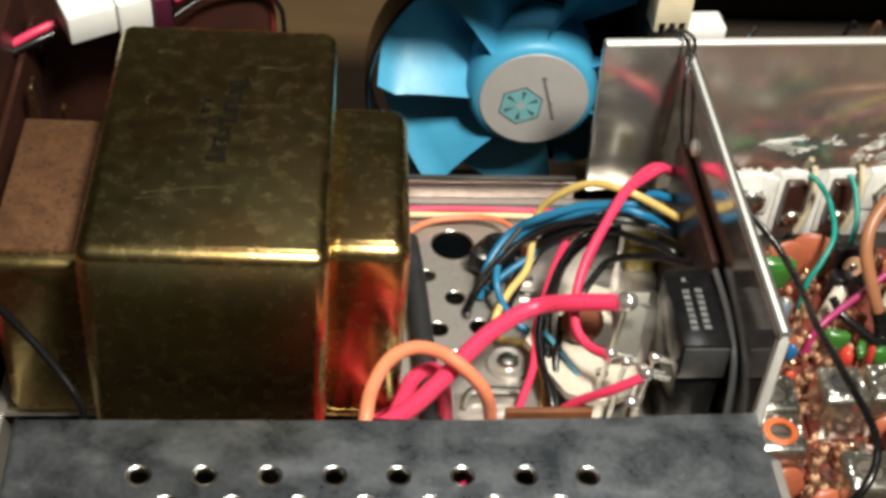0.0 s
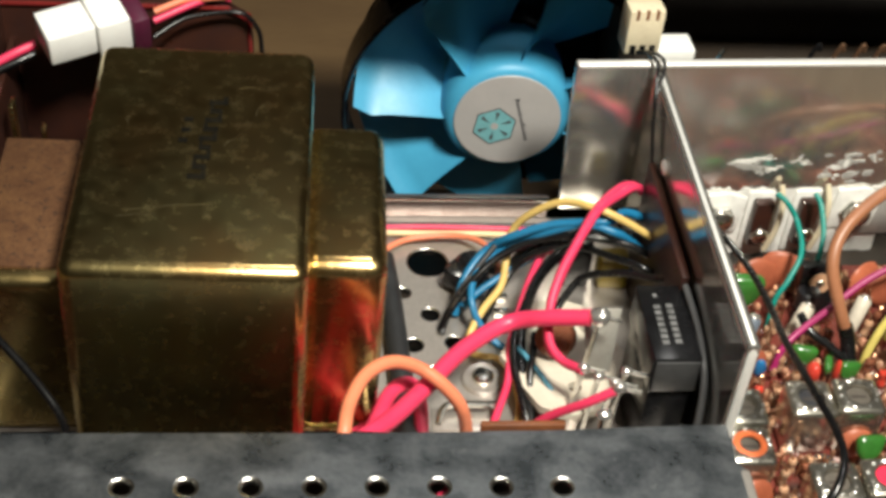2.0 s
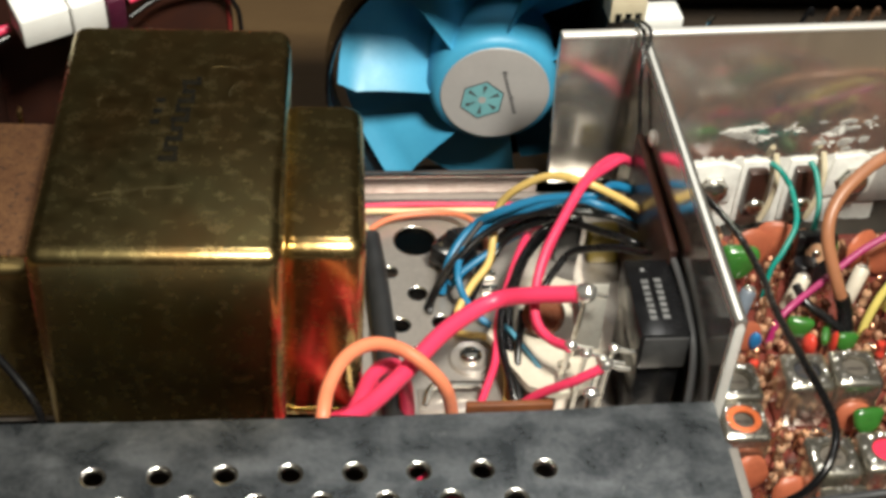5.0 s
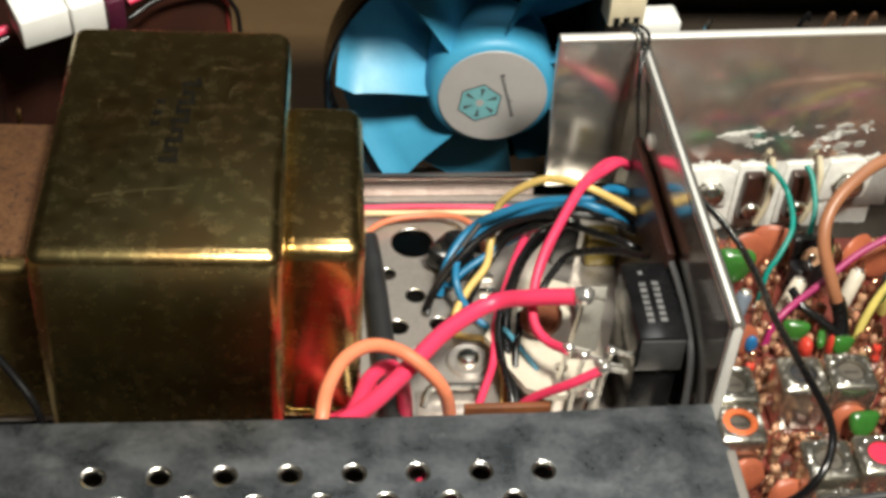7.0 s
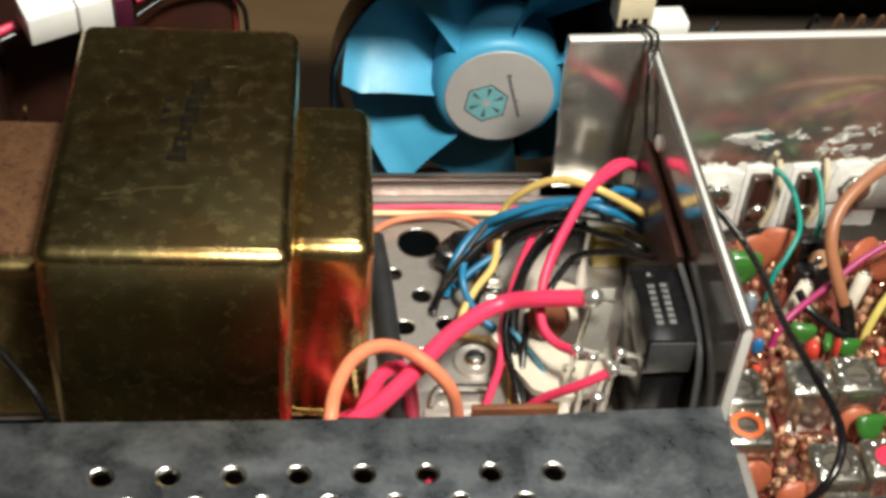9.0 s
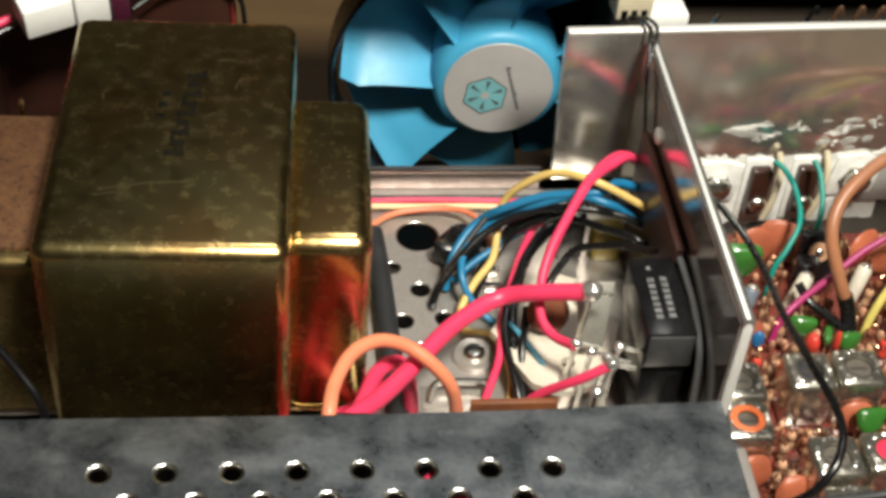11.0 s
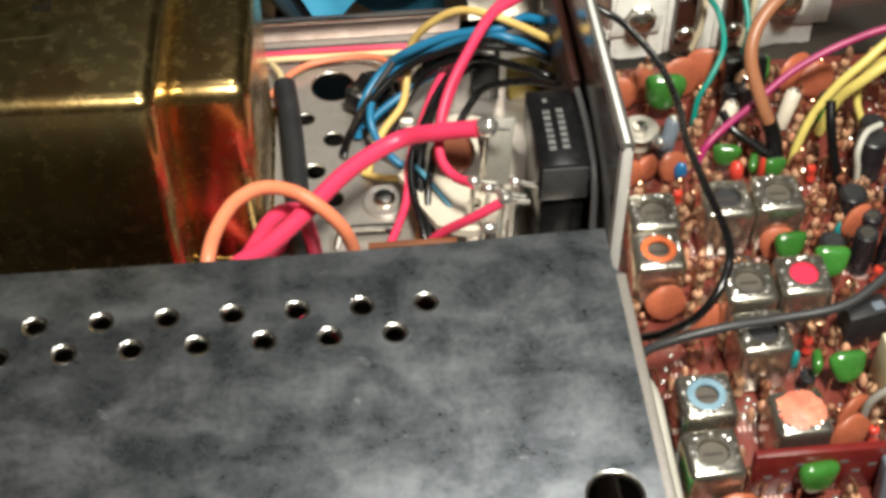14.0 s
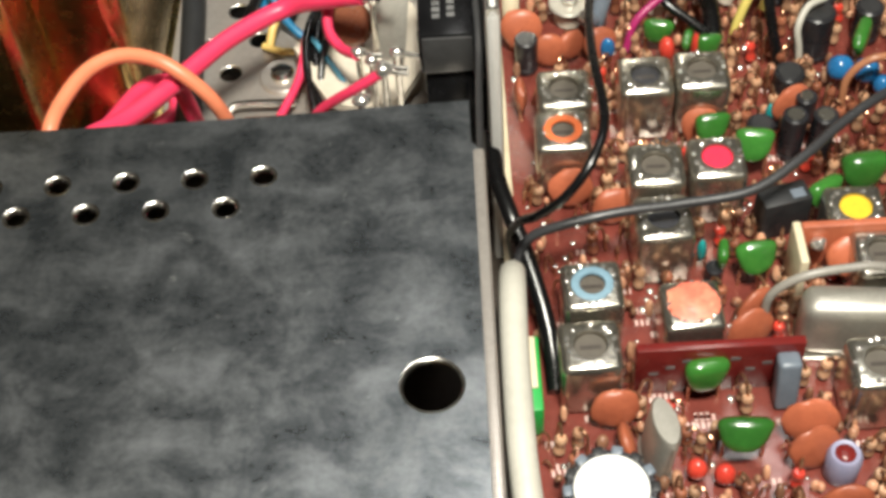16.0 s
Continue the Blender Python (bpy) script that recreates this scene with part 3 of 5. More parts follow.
part("rear_ring", turned(lathe([(35.4, 20.5), (36.8, 20.5), (36.8, 24), (35.4, 24), (35.4, 20.5)], 60), Matrix.Rotation(radians(-90), 4, "X")), BLACK_PLASTIC, fan)
part("motor_cap", turned(disc(17, 20.5, 24.5, 0.8, 32), Matrix.Rotation(radians(-90), 4, "X")), BLACK_PLASTIC, fan)
HEX = (-3.0, -1.9)
hexagon = [(HEX[0] + 5.5 * math.cos(radians(60 * k + 22)), HEX[1] + 5.5 * math.sin(radians(60 * k + 22))) for k in range(6)]
part("sticker_mark", turned(prism(hexagon, 0.255, 0.275), TURN_X), TEAL_INK, sticker, "teal six-sided mark")
part("sticker_mark", turned(disc(1.0, 0.27, 0.295, 0, 12), TURN_X @ Matrix.Translation((*HEX, 0))), STICKER, sticker)
for k in range(6):
    (x0, y0), (x1, y1) = hexagon[k], hexagon[(k + 1) % 6]
    part("sticker_mark", turned(tube([(x0, y0, 0.28), (x1, y1, 0.28)], 0.16, 6, straight=True), TURN_X), GREY_INK, sticker)
    way = Vector((x0 - HEX[0], y0 - HEX[1], 0)).normalized()
    side = Vector((-way.y, way.x, 0))
    centre = Vector((*HEX, 0))
    bar = [centre + way * 1.5, centre + way * 4.2 + side * 0.55, centre + way * 4.2 - side * 0.55]
    part("sticker_mark", turned(prism([(p.x, p.y) for p in bar], 0.276, 0.3), TURN_X), GREY_INK, sticker)
for k in range(12):
    part("sticker_mark", turned(box(-6.6 + 1.1 * k, -5.8 + 1.1 * k, -0.55, 0.55 if k in (0, 7) else 0.25, 0.26, 0.28), TURN_X @ Matrix.Translation((3.6, 0.2, 0)) @ Matrix.Rotation(radians(-74), 4, "Z")), GREY_INK, sticker)

# ---- relay, its board and lugs ----
relay = thing("relay", at(0, 0, 0), "black plastic relay with pale print, wired to soldered lugs", "relay")
relay_cap = part("cap", box(50.9, 60.4, 189.2, 209.5, 21.0, 30.0, 0.5), BLACK_PLASTIC, relay)
# Front plate lighter than the cap, painting the light that falls there.
part("front_face", box(51.5, 60.0, 188.9, 189.4, 21.6, 29.4, 0.2), RELAY_GREY, relay_cap, "grey front, lighter for the light falling on it")
part("body", box(51.6, 59.8, 190.0, 209.0, 0.0, 21.0, 0.4), BLACK_PLASTIC, relay)
for k in range(14):
    row, col = k % 2, k // 2
    part("print_bar", box(53.4 + 2.5 * row, 54.7 + 2.5 * row, 193.2 + 1.6 * col + 0.3 * row, 194.3 + 1.6 * col + 0.3 * row, 30.0, 30.05), PALE_INK, relay_cap)
part("print_bar", box(53.8, 54.6, 206.0, 207.0, 30.0, 30.05), PALE_INK, relay_cap)
insulator = thing("insulating_board", at(0, 0, 0), "dark brown phenolic board standing against the aluminium partition", "board")
part("panel", box(59.4, 61.1, 208.0, 244.0, 0.0, 33.4, 0.3), PHENOLIC, insulator)
wire("clouded plastic sleeve hanging behind the relay", W_CLEAR, 0.7, [(60.2, 214, 31), (60.6, 206, 31), (61.0, 196, 30), (61.0, 188.5, 27), (60.6, 184.5, 20), (60.4, 183, 8), (60.2, 182.5, 0.7)], "sleeve", "sleeve")

switch = thing("terminal_wafer", at(0, 0, 0), "cream ceramic terminal wafer with soldered metal lugs", "terminal")
wafer = sheet([(40 + 13.5 * math.cos(radians(a)) * (0.86 if a % 60 else 1), 212 + 16.5 * math.sin(radians(a))) for a in range(0, 360, 15)], [(41, 203.0, 1.4), (37.0, 216, 1.1), (45.5, 219.5, 1.1)], 5.6, 7.4)
part("wafer", wafer, CERAMIC, switch)
part("spacer", turned(disc(6, 0, 5.6, 0.4), Matrix.Translation((41, 211, 0))), TAN_PHENOLIC, switch)
part("shield_tab", turned(prism([(-2.2, 0), (2.2, 0), (4.0, 13.5), (-4.0, 13.5)], -0.4, 0.4, 0.15), Matrix.Translation((45.4, 203.6, 11.2)) @ Matrix.Rotation(radians(62), 4, "X")), NICKEL, switch, "pale metal tab")
part("ceramic_disc", turned(disc(4.4, -1.3, 1.3, 1.0), Matrix.Translation((37.6, 212.0, 12.5)) @ Matrix.Rotation(radians(60), 4, "X")), BROWN_BODY, switch, "brown ceramic disc")
for x, y, z, s in ((43.0, 202.8, 27.8, 2.3), (40.0, 196.4, 20.2, 1.3), (44.8, 187.2, 24.6, 1.5), (47.0, 191.5, 24.4, 1.2), (42.4, 193.4, 21, 1.2), (44.6, 190.0, 23.0, 1.2)):
    part("lug", turned(blob(s, s * 0.85, s * 0.8, rough=0.16, seed=x), Matrix.Translation((x, y, z))), SOLDER, switch, "shiny solder joint")
    part("pin", tube([(x + 0.5, y, z), (x + 2.4, y - 0.6, z - 0.2), (x + 4.2, y - 0.8, z - 0.4)], 0.45, 8), BRIGHT, switch)
    part("post", tube([(x, y, z), (x - 0.2, y + 1.5, z * 0.6), (x - 0.4, y + 2.5, 0.2 if y < 195 else 7.2)], 0.6, 8), BRIGHT, switch)
part("bracket", box(38.6, 42.2, 196.8, 199.6, 0.0, 8.5, 0.4), BASE_STEEL, switch)

screw_post = thing("mounting_screw", at(23.5, 211.6, 0), "steel screw with a broad washer on the chassis base", "screw")
part("washer", lathe([(0, 0), (4.6, 0), (4.6, 0.5), (4.2, 0.9), (3.2, 0.7), (0, 0.7)], 28), BASE_STEEL, screw_post)
part("head", lathe([(0, 0.7), (2.3, 0.7), (2.3, 1.6), (1.7, 2.3), (0, 2.6)], 20), BRIGHT, screw_post)
part("slot", box(-2.0, 2.0, -0.25, 0.25, 2.45, 2.62), BLACK_PLASTIC, screw_post)
bracket = thing("lamp_bracket", at(0, 0, 0), "small bent steel bracket on the chassis base", "bracket")
part("strap", tube([(13.2, 199.0, 0.8), (14.4, 201.6, 2.6), (17.0, 202.3, 3.0), (26.5, 202.0, 3.0)], 0.8, 8), BRIGHT, bracket)
part("foot", box(12.0, 28.0, 197.5, 203.5, 0.0, 0.7, 0.2), BASE_STEEL, bracket)
for y in (230.8, 235.6):
    ob = thing("chassis_clip", at(29.4, y, 0), "shiny folded tab on the chassis base", "clip")
    part("tab", box(-1.8, 1.8, -0.7, 0.7, 0, 2.1, 0.3), BRIGHT, ob)
strip = thing("terminal_strip", at(0, 0, 0), "tan phenolic terminal strip behind the shield cover", "terminal strip")
part("board", box(19.5, 36.0, 186.8, 188.2, 0, 14.4, 0.3), TAN_PHENOLIC, strip)
part("lug", turned(blob(1.6, 1.2, 1.0), Matrix.Translation((41.0, 181.0, 24.0))), SOLDER, strip)
part("lug_post", tube([(41.0, 181.0, 24), (40.6, 182, 12), (38, 185, 2), (35.8, 187.2, 1.2)], 0.6, 8), BRIGHT, strip)
coil = thing("taped_coil", at(0, 0, 0), "small coil wrapped in yellow tape behind the relay", "coil")
part("winding", box(52.0, 59.2, 239.0, 244.5, 0, 8.6, 1.2), YELLOW_TAPE, coil)
part("end_cap", box(44.4, 50.3, 240.0, 246.0, 0, 12.5, 0.7), BLACK_PLASTIC, coil)
part("end_label", box(45.4, 49.2, 241.8, 243.0, 12.49, 12.54), PALE_INK, coil)

# ---- wires of the power corner ----
wire("thick red wire soldered to a lug", W_RED, 1.75, [(-12.5, 194, -12.8), (-12.4, 192, -4), (-12.0, 186, 2.2), (-10.8, 179, 7), (-8.8, 173.6, 16), (-5.4, 173.8, 24.5), (1.9, 182.3, 22.0), (8.6, 190.8, 21.0), (16.9, 201.2, 20.5), (26.4, 208.3, 20.5), (33.6, 206.2, 24.0), (41.4, 203.3, 27.0)])
wire("thick red wire bending under the other", W_RED, 1.5, [(-8.0, 194.5, -13), (-7.9, 193, -4), (-7.6, 187.5, 2.0), (-6.6, 180, 7), (-5.0, 175.6, 15), (-3.6, 175.0, 22.6), (-0.6, 183.6, 21.0), (1.7, 190.1, 19.5), (4.4, 193.8, 18.3), (7.4, 195.6, 15.4), (9.0, 195.2, 8.0), (9.4, 195, 1.7)])
wire("orange wire in a high loop", W_ORANGE, 1.3, [(-3.2, 194, -13.2), (-3.2, 191, -4), (-3.8, 186, 2.0), (-6.0, 177, 10), (-8.2, 171.4, 22), (-7.6, 170.7, 31.0), (-6.4, 177.7, 31.3), (-3.2, 184.8, 31.0), (1.5, 188.8, 30.0), (6.8, 190.3, 27.0), (11.5, 188.7, 24.0), (15.3, 187.5, 19.0), (17.0, 187.8, 11.0), (17.5, 186, 2)])
wire("black wire lying behind the cover edge", W_BLACK, 0.6, [(-20, 184, -13.5), (-19, 183, 4), (-16, 177, 22), (-12.5, 172.0, 29.0), (-5, 170.6, 31.2), (4, 170.8, 29.5), (11, 174, 20), (14, 180, 0.6)])
wire("red wire lying under the transformer edge", W_RED, 1.5, [(-27, 179, -13), (-22, 181, -6), (-15, 184.5, 1.0), (-9, 190.5, 4.4), (-2, 196, 2.6), (3.4, 202, 1.6), (3.6, 207, 1.6)])
for d in (0, 1.9):
    wire("red wire rising from a lug to the partition", W_RED, 0.95, [(60.2, 246.5 - d, 23.2 + d * 0.7), (57.0, 244.3 - d, 26.6 + d * 0.6), (52.9, 240.8 - d, 28.4), (46.8, 232.4 - d * 0.4, 30.0), (41.1, 223.0, 28.0 - d * 0.3), (37.4, 217.0, 25.4 - d), (35.0, 210.9, 22.0 - d), (34.5, 204.5, 19.0 - d * 0.5), (36.8, 200.1, 18.0), (39.8, 195.9, 20.0)])
wire("dull red wire falling to the terminal strip", W_RED, 0.85, [(41.0, 242.5, 9), (38.8, 240.1, 10.0), (35.5, 233.3, 10.0), (32.0, 224.1, 9.0), (29.1, 215.2, 8.0), (27.7, 206.1, 6.0), (25.0, 198.8, 5.0), (22.9, 193.5, 5.0), (22, 189.5, 6)])
wire("red wire from the lower lug", W_RED, 0.95, [(44.6, 187.1, 24.2), (39.1, 187.4, 20.0), (33.6, 189.7, 14.0), (30.5, 190.8, 9.0), (28, 191, 3)])
wire("yellow wire arching over the others", W_YELLOW, 0.85, [(60.3, 232.1, 22.1), (53.1, 232.0, 27.0), (47.2, 233.7, 29.0), (41.0, 238.1, 27.0), (35.1, 240.2, 22.0), (31.5, 241.2, 16.0), (30.3, 237.7, 11.0), (28.8, 232.0, 8.0), (24.8, 227.2, 6.0), (21.9, 222.6, 4.0), (20.6, 219.0, 1.0)])
wire("yellow wire lying on the base", W_YELLOW, 0.75, [(19.5, 219.5, 1.2), (23, 217.5, 1.4), (27, 216.8, 1.3), (29.5, 213, 1.0), (30.5, 206, 1.0), (29.5, 199.0, 0.9)])
wire("blue wire bending towards the partition", W_BLUE, 0.95, [(60.3, 240.0, 21.0), (54.5, 238.0, 24.2), (49.6, 233.4, 25.8), (39.0, 236.2, 22.2), (30.9, 237.1, 18.0), (26.7, 239.1, 13.0), (23.2, 237.1, 10.0), (20.4, 233.2, 7.0), (19, 230, 1.2)])
wire("blue wire in the bundle", W_BLUE, 0.9, [(60.2, 234.3, 16.1), (55.2, 233.0, 21.0), (51.2, 231.9, 24.0), (45.6, 234.3, 24.0), (37.9, 236.2, 20.0), (30.2, 238.9, 14.0), (25, 238, 9)])
wire("blue wire looping down to the base", W_BLUE, 0.8, [(31.0, 238.5, 11), (27.9, 238.0, 11.4), (24.6, 235.5, 10.8), (22.4, 231.5, 9.6), (21.9, 227.0, 8.0), (23.4, 224.0, 5.0), (26.3, 221.8, 2.0), (29, 220, 0.9)])
wire("short blue wire across the base", W_BLUE, 0.8, [(20.5, 229.5, 4), (24, 231.8, 6.4), (29, 234.5, 8.5), (35, 238.5, 9.5), (39, 241.5, 8)])
wire("thin light blue wire across the base", W_LIGHTBLUE, 0.55, [(30.2, 212.5, 9.0), (31.6, 209.8, 9.2), (35.0, 204.1, 8.0), (36.6, 201.3, 6.0), (35.7, 197.9, 3.0), (34.5, 195, 0.6)])
wire("black wire sweeping down to the base", W_BLACK, 0.85, [(60.0, 231.0, 18.0), (54.2, 232.4, 20.4), (44.8, 234.2, 20.6), (36.8, 236.2, 18.0), (28.6, 235.3, 14.0), (22.5, 231.8, 10.0), (17.6, 227.6, 5.0), (15.6, 225.5, 0.9)])
wire("grey wire beside the black one", W_GREY, 0.65, [(27.5, 238, 14.5), (23, 234.2, 10.4), (18.8, 230.2, 6.0), (16.8, 227.0, 2.4), (15.9, 224.6, 0.8)])
wire("black wire over the relay end", W_BLACK, 0.8, [(60.0, 218.0, 23.5), (58.2, 219.8, 22.0), (53.0, 224.1, 19.4), (45.7, 227.5, 15.2), (42.2, 225.9, 12.0), (39.5, 223.1, 9.0), (38.2, 220.5, 8.2)])
wire("black wire curving round the wafer", W_BLACK, 0.8, [(60.3, 225.0, 18.0), (56.7, 225.9, 19.6), (51.8, 230.6, 18.0), (45.8, 236.6, 15.4), (41.2, 237.1, 13.0), (36.9, 232.0, 12.0), (33.0, 223.7, 11.0), (29.7, 214.9, 10.0), (29.1, 207.3, 8.0), (30.5, 197.9, 5.0), (31, 193, 1)])
wire("thick black lead falling past the wafer", W_BLACK, 1.2, [(44.0, 238.5, 12.0), (40.0, 235.7, 11.6), (35.6, 229.8, 10.6), (32.8, 222.4, 9.4), (30.9, 213.6, 8.0), (30.8, 206.0, 6.0), (31.5, 198.7, 4.0), (31.8, 193, 1.3)])
wire("short black lead beside the wafer", W_BLACK, 0.7, [(34.0, 216.0, 9.5), (33.2, 211.0, 10.0), (32.2, 206.8, 9.0), (31.6, 202.0, 6.0)])
for d in (0, 1.7, 3.2):
    wire("black wire in the dark bundle", W_BLACK, 0.75, [(60.2, 243.5 - 2 * d, 12 + d), (55, 241 - d, 16 + 0.7 * d), (49, 240 - 0.8 * d, 17.6 + 0.4 * d), (42, 239.5 - d, 16.6), (36, 240 - d, 13.2), (31.5, 238 - 0.8 * d, 9.2), (27, 233 - d, 5), (24.5, 229.5 - d, 0.9)])
clamp = solo("cable_clamp", blob(5.2, 4.6, 5.0, rough=0.5, seed=3), BLACK_PLASTIC, at(22.4, 239.4, 4.4), "black rubber grommet holding a wire bundle", "grommet")
wire("red wire along the rear lip", W_RED, 0.72, [(-14, 258.4, 1.0), (2.0, 257.6, 2.0), (13.6, 257.5, 2.4), (24.0, 257.1, 2.6), (34.4, 257.0, 2.4), (44, 258, 1.2)])
wire("cream wire along the rear lip", W_CREAM, 0.72, [(-14, 256.4, 0.9), (1.9, 255.9, 2.0), (13.5, 255.8, 2.0), (30.4, 255.7, 2.0), (40, 256, 0.9)])
wire("grey wire along the rear lip", W_GREY, 0.6, [(-14, 260.6, 0.7), (8.0, 260.2, 0.9), (24, 260.0, 1.0), (44, 260.0, 0.8)])
wire("orange wire bowing across the base", W_ORANGE, 0.72, [(-4, 238, 0.9), (2.9, 247.9, 1.6), (6.9, 252.0, 2.0), (12.2, 254.0, 2.2), (21.2, 253.9, 3.0), (26.6, 249.4, 5.0), (29.0, 241.5, 6.6), (29.4, 237, 4)])
sleeve = thing("cable_sleeve", at(0, 0, 0), "dark grey heat-shrink sleeve beside the transformer", "cable")
part("tube", tube([(4.0, 245.5, 3.6), (5.0, 235, 3.0), (5.6, 224, 2.8), (6.3, 208.0, 2.8), (6.8, 194, 2.8), (6.8, 185, 2.8)], 2.4, 16), DARK_PLASTIC, sleeve)
part("bare_end", tube([(3.9, 245, 4), (3.0, 249, 4.2), (1.4, 252.6, 3.6)], 0.7, 8), W_CREAM, sleeve, "cream wire end")
wire("black wire hanging in front of the transformer", W_BLACK, 0.75, [(-86, 196, 50), (-75, 192.5, 42), (-68, 190.5, 34), (-61.5, 187, 26), (-57.5, 183.5, 20), (-57.0, 181.8, 10), (-57, 181, 1)])
wire("red wire at the transformer's outer side", W_RED, 1.6, [(-83, 205, 1.7), (-80.4, 200, 14), (-79.4, 197, 24), (-80.5, 198, 32), (-86, 203, 38)])

# ---- left rear corner ----
connector = thing("white_connector", at(-61.5, 274.0, 41.0, 8, -4, 25) @ Matrix.Diagonal((0.78, 0.78, 0.78, 1)), "white nylon plug and socket on coloured wires", "connector")
part("socket", box(-11.5, 2.0, -6.2, 6.2, 0, 9.5, 0.8), WHITE_NYLON, connector)
part("plug", box(2.0, 11.5, -7.8, 8.2, -0.8, 10.6, 0.9), WHITE_NYLON, connector)
part("collar", box(11.5, 17.0, -8.6, 8.6, -2, 9.5, 1.5), PURPLE_CLOTH, connector, "dark purple sleeve")
wire("red wire of the white connector", W_RED, 1.0, [(-98, 268, 30), (-86, 270, 34), (-77, 273.5, 37.5), (-72.5, 276, 38.5)])
wire("black wire of the white connector", W_BLACK, 0.9, [(-98, 266, 28), (-86, 268.6, 33), (-77, 272.0, 36.0), (-72.5, 274.5, 37.0)])
wire("red wire leaving the plug", W_RED, 0.8, [(-47, 279, 43.2), (-40, 282.6, 44.8), (-35, 285.8, 45.2), (-32, 290, 44), (-31.5, 294, 34), (-31.5, 294, -31)])
wire("orange wire leaving the plug", W_ORANGE, 0.8, [(-47, 281.5, 44), (-40, 284.0, 45.8), (-35, 284.2, 46.2), (-30, 284.2, 47.5), (-22, 286, 52), (-14, 292, 56)])
wire("black wire arching from the plug", W_BLACK, 0.55, [(-47, 277.5, 40), (-41, 281, 42.4), (-34, 282.4, 43.4), (-28, 282.6, 43.4), (-24.8, 282.6, 40), (-23.6, 282.8, 34), (-23, 283, 10), (-23, 283, -31.2)])
screen = thing("rear_screen", at(0, 0, 0), "dark reddish-brown rounded panel behind the transformer", "panel")
part("edge_bead", tube([(-26.2, 285.2, -30), (-26.2, 285.2, 35), (-27.6, 285.2, 40.2), (-31.4, 285.2, 42.4), (-36, 285.2, 43.0), (-90, 285.2, 43.0)], 0.6, 8), MAROON, screen, "rolled maroon edge")
part("panel", turned(prism([(-92, -32), (-25.5, -32), (-25.5, 35), (-27, 40.5), (-31, 43.0), (-36, 43.6), (-92, 43.6)], -288.2, -285.4, 0.4), TURN_X), PHENOLIC, screen)
side_block = thing("finned_heat_sink", at(-97, 258, -14), "dark metal heat sink with flat fins beside the chassis", "heat sink")
for k in range(6):
    part("fin", box(-16, 14, -34 + 12 * k, -25 + 12 * k, 0, 58, 0.6), DARK_PLASTIC, side_block)
part("side_plate", box(14.0, 16.2, -36, 36, 0, 58.6, 0.4), PHENOLIC, side_block, "brown edge plate")
post = thing("support_post", at(-75.5, 259, -14.6), "thin steel angle post behind the transformer", "post")
part("angle", box(-0.5, 0.5, -2.0, 2.0, 0, 50, 0.2), CHROMATE, post)
part("angle_leg", box(5.5, 6.4, -1.0, 1.0, 0, 44, 0.2), CHROMATE, post)

# ---- right rear: plugs and pins behind the heat sink ----
plug = thing("fan_plug", at(59.5, 270.0, 44.5, 0, 0, 4), "cream three-way fan plug lying on the heat sink edge", "plug")
plug_housing = part("housing", box(-4.0, 4.0, -3.2, 3.2, 1.0, 12.0, 0.5), CREAM_NYLON, plug)
for k in range(3):
    part("key_slot", box(-2.9 + 2.2 * k, -1.5 + 2.2 * k, -3.26, -2.4, 1.0, 3.4), BLACK_PLASTIC, plug_housing)
    part("key_slot", box(-2.6 + 2.2 * k, -1.9 + 2.2 * k, -3.26, -2.6, 9.8, 12.04), TAN_PHENOLIC, plug_housing)
part("rear_housing", box(4.1, 14.0, 0.0, 7.0, -4.5, -0.4, 0.6), WHITE_NYLON, plug, "white mating socket")
for d in (0, 1.5):
    wire("black fan lead running down the partition", W_BLACK, 0.4, [(58.6 + d, 267.2, 46.0), (60.4 + d, 262.5, 48.6), (61.2 + d, 257.6, 48.9), (60.5, 253.5 - d, 46.0 - d), (60.2, 249.0, 39.5), (60.3, 244.5, 33.2), (60.6, 240.5, 29.2), (61.0, 238.4, 27.8)])
backboard = thing("rear_socket_board", at(0, 0, 0), "dark rear socket board with gilt pins", "socket")
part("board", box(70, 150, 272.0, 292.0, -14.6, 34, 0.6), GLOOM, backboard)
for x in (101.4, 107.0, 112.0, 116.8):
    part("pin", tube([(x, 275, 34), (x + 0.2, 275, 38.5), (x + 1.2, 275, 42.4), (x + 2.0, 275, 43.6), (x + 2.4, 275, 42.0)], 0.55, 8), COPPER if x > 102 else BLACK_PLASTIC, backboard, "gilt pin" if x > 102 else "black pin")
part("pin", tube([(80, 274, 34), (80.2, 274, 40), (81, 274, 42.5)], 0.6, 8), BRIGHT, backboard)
# Rounded filler, added in place of the dim background behind the radio.
rear_filler = thing("rear_dark_tube", at(84, 312, 20), "dark brown round filler added for the dim background behind the radio", "tube")
part("body", turned(disc(24, -22, 90, 3, 32), TURN_Y), GLOOM, rear_filler)
part("foot", box(-10, 80, -12, 12, -52, -18, 1), GLOOM, rear_filler)

# ---- circuit board ----
PZ = -8.5
board = thing("circuit_board", at(0, 0, 0), "red-brown main circuit board crowded with parts", "circuit board")
part("laminate", box(66.0, 160, 60, 257.0, PZ - 1.6, PZ, 0.15), BOARD, board)
part("bare_edge", box(63.6, 66.0, 60, 257.0, PZ - 1.7, PZ + 0.02, 0.15), FIBRE, board, "bare cream fibre edge")
for x in (70, 150):
    for y in (75, 160, 245):
        part("standoff", turned(disc(2, -14.6, PZ - 1.6), Matrix.Translation((x, y, 0))), BRIGHT, board)
TAKEN = []


def free(x, y, r):
    return all((x - a) ** 2 + (y - b) ** 2 > (r + c) ** 2 for a, b, c in TAKEN)


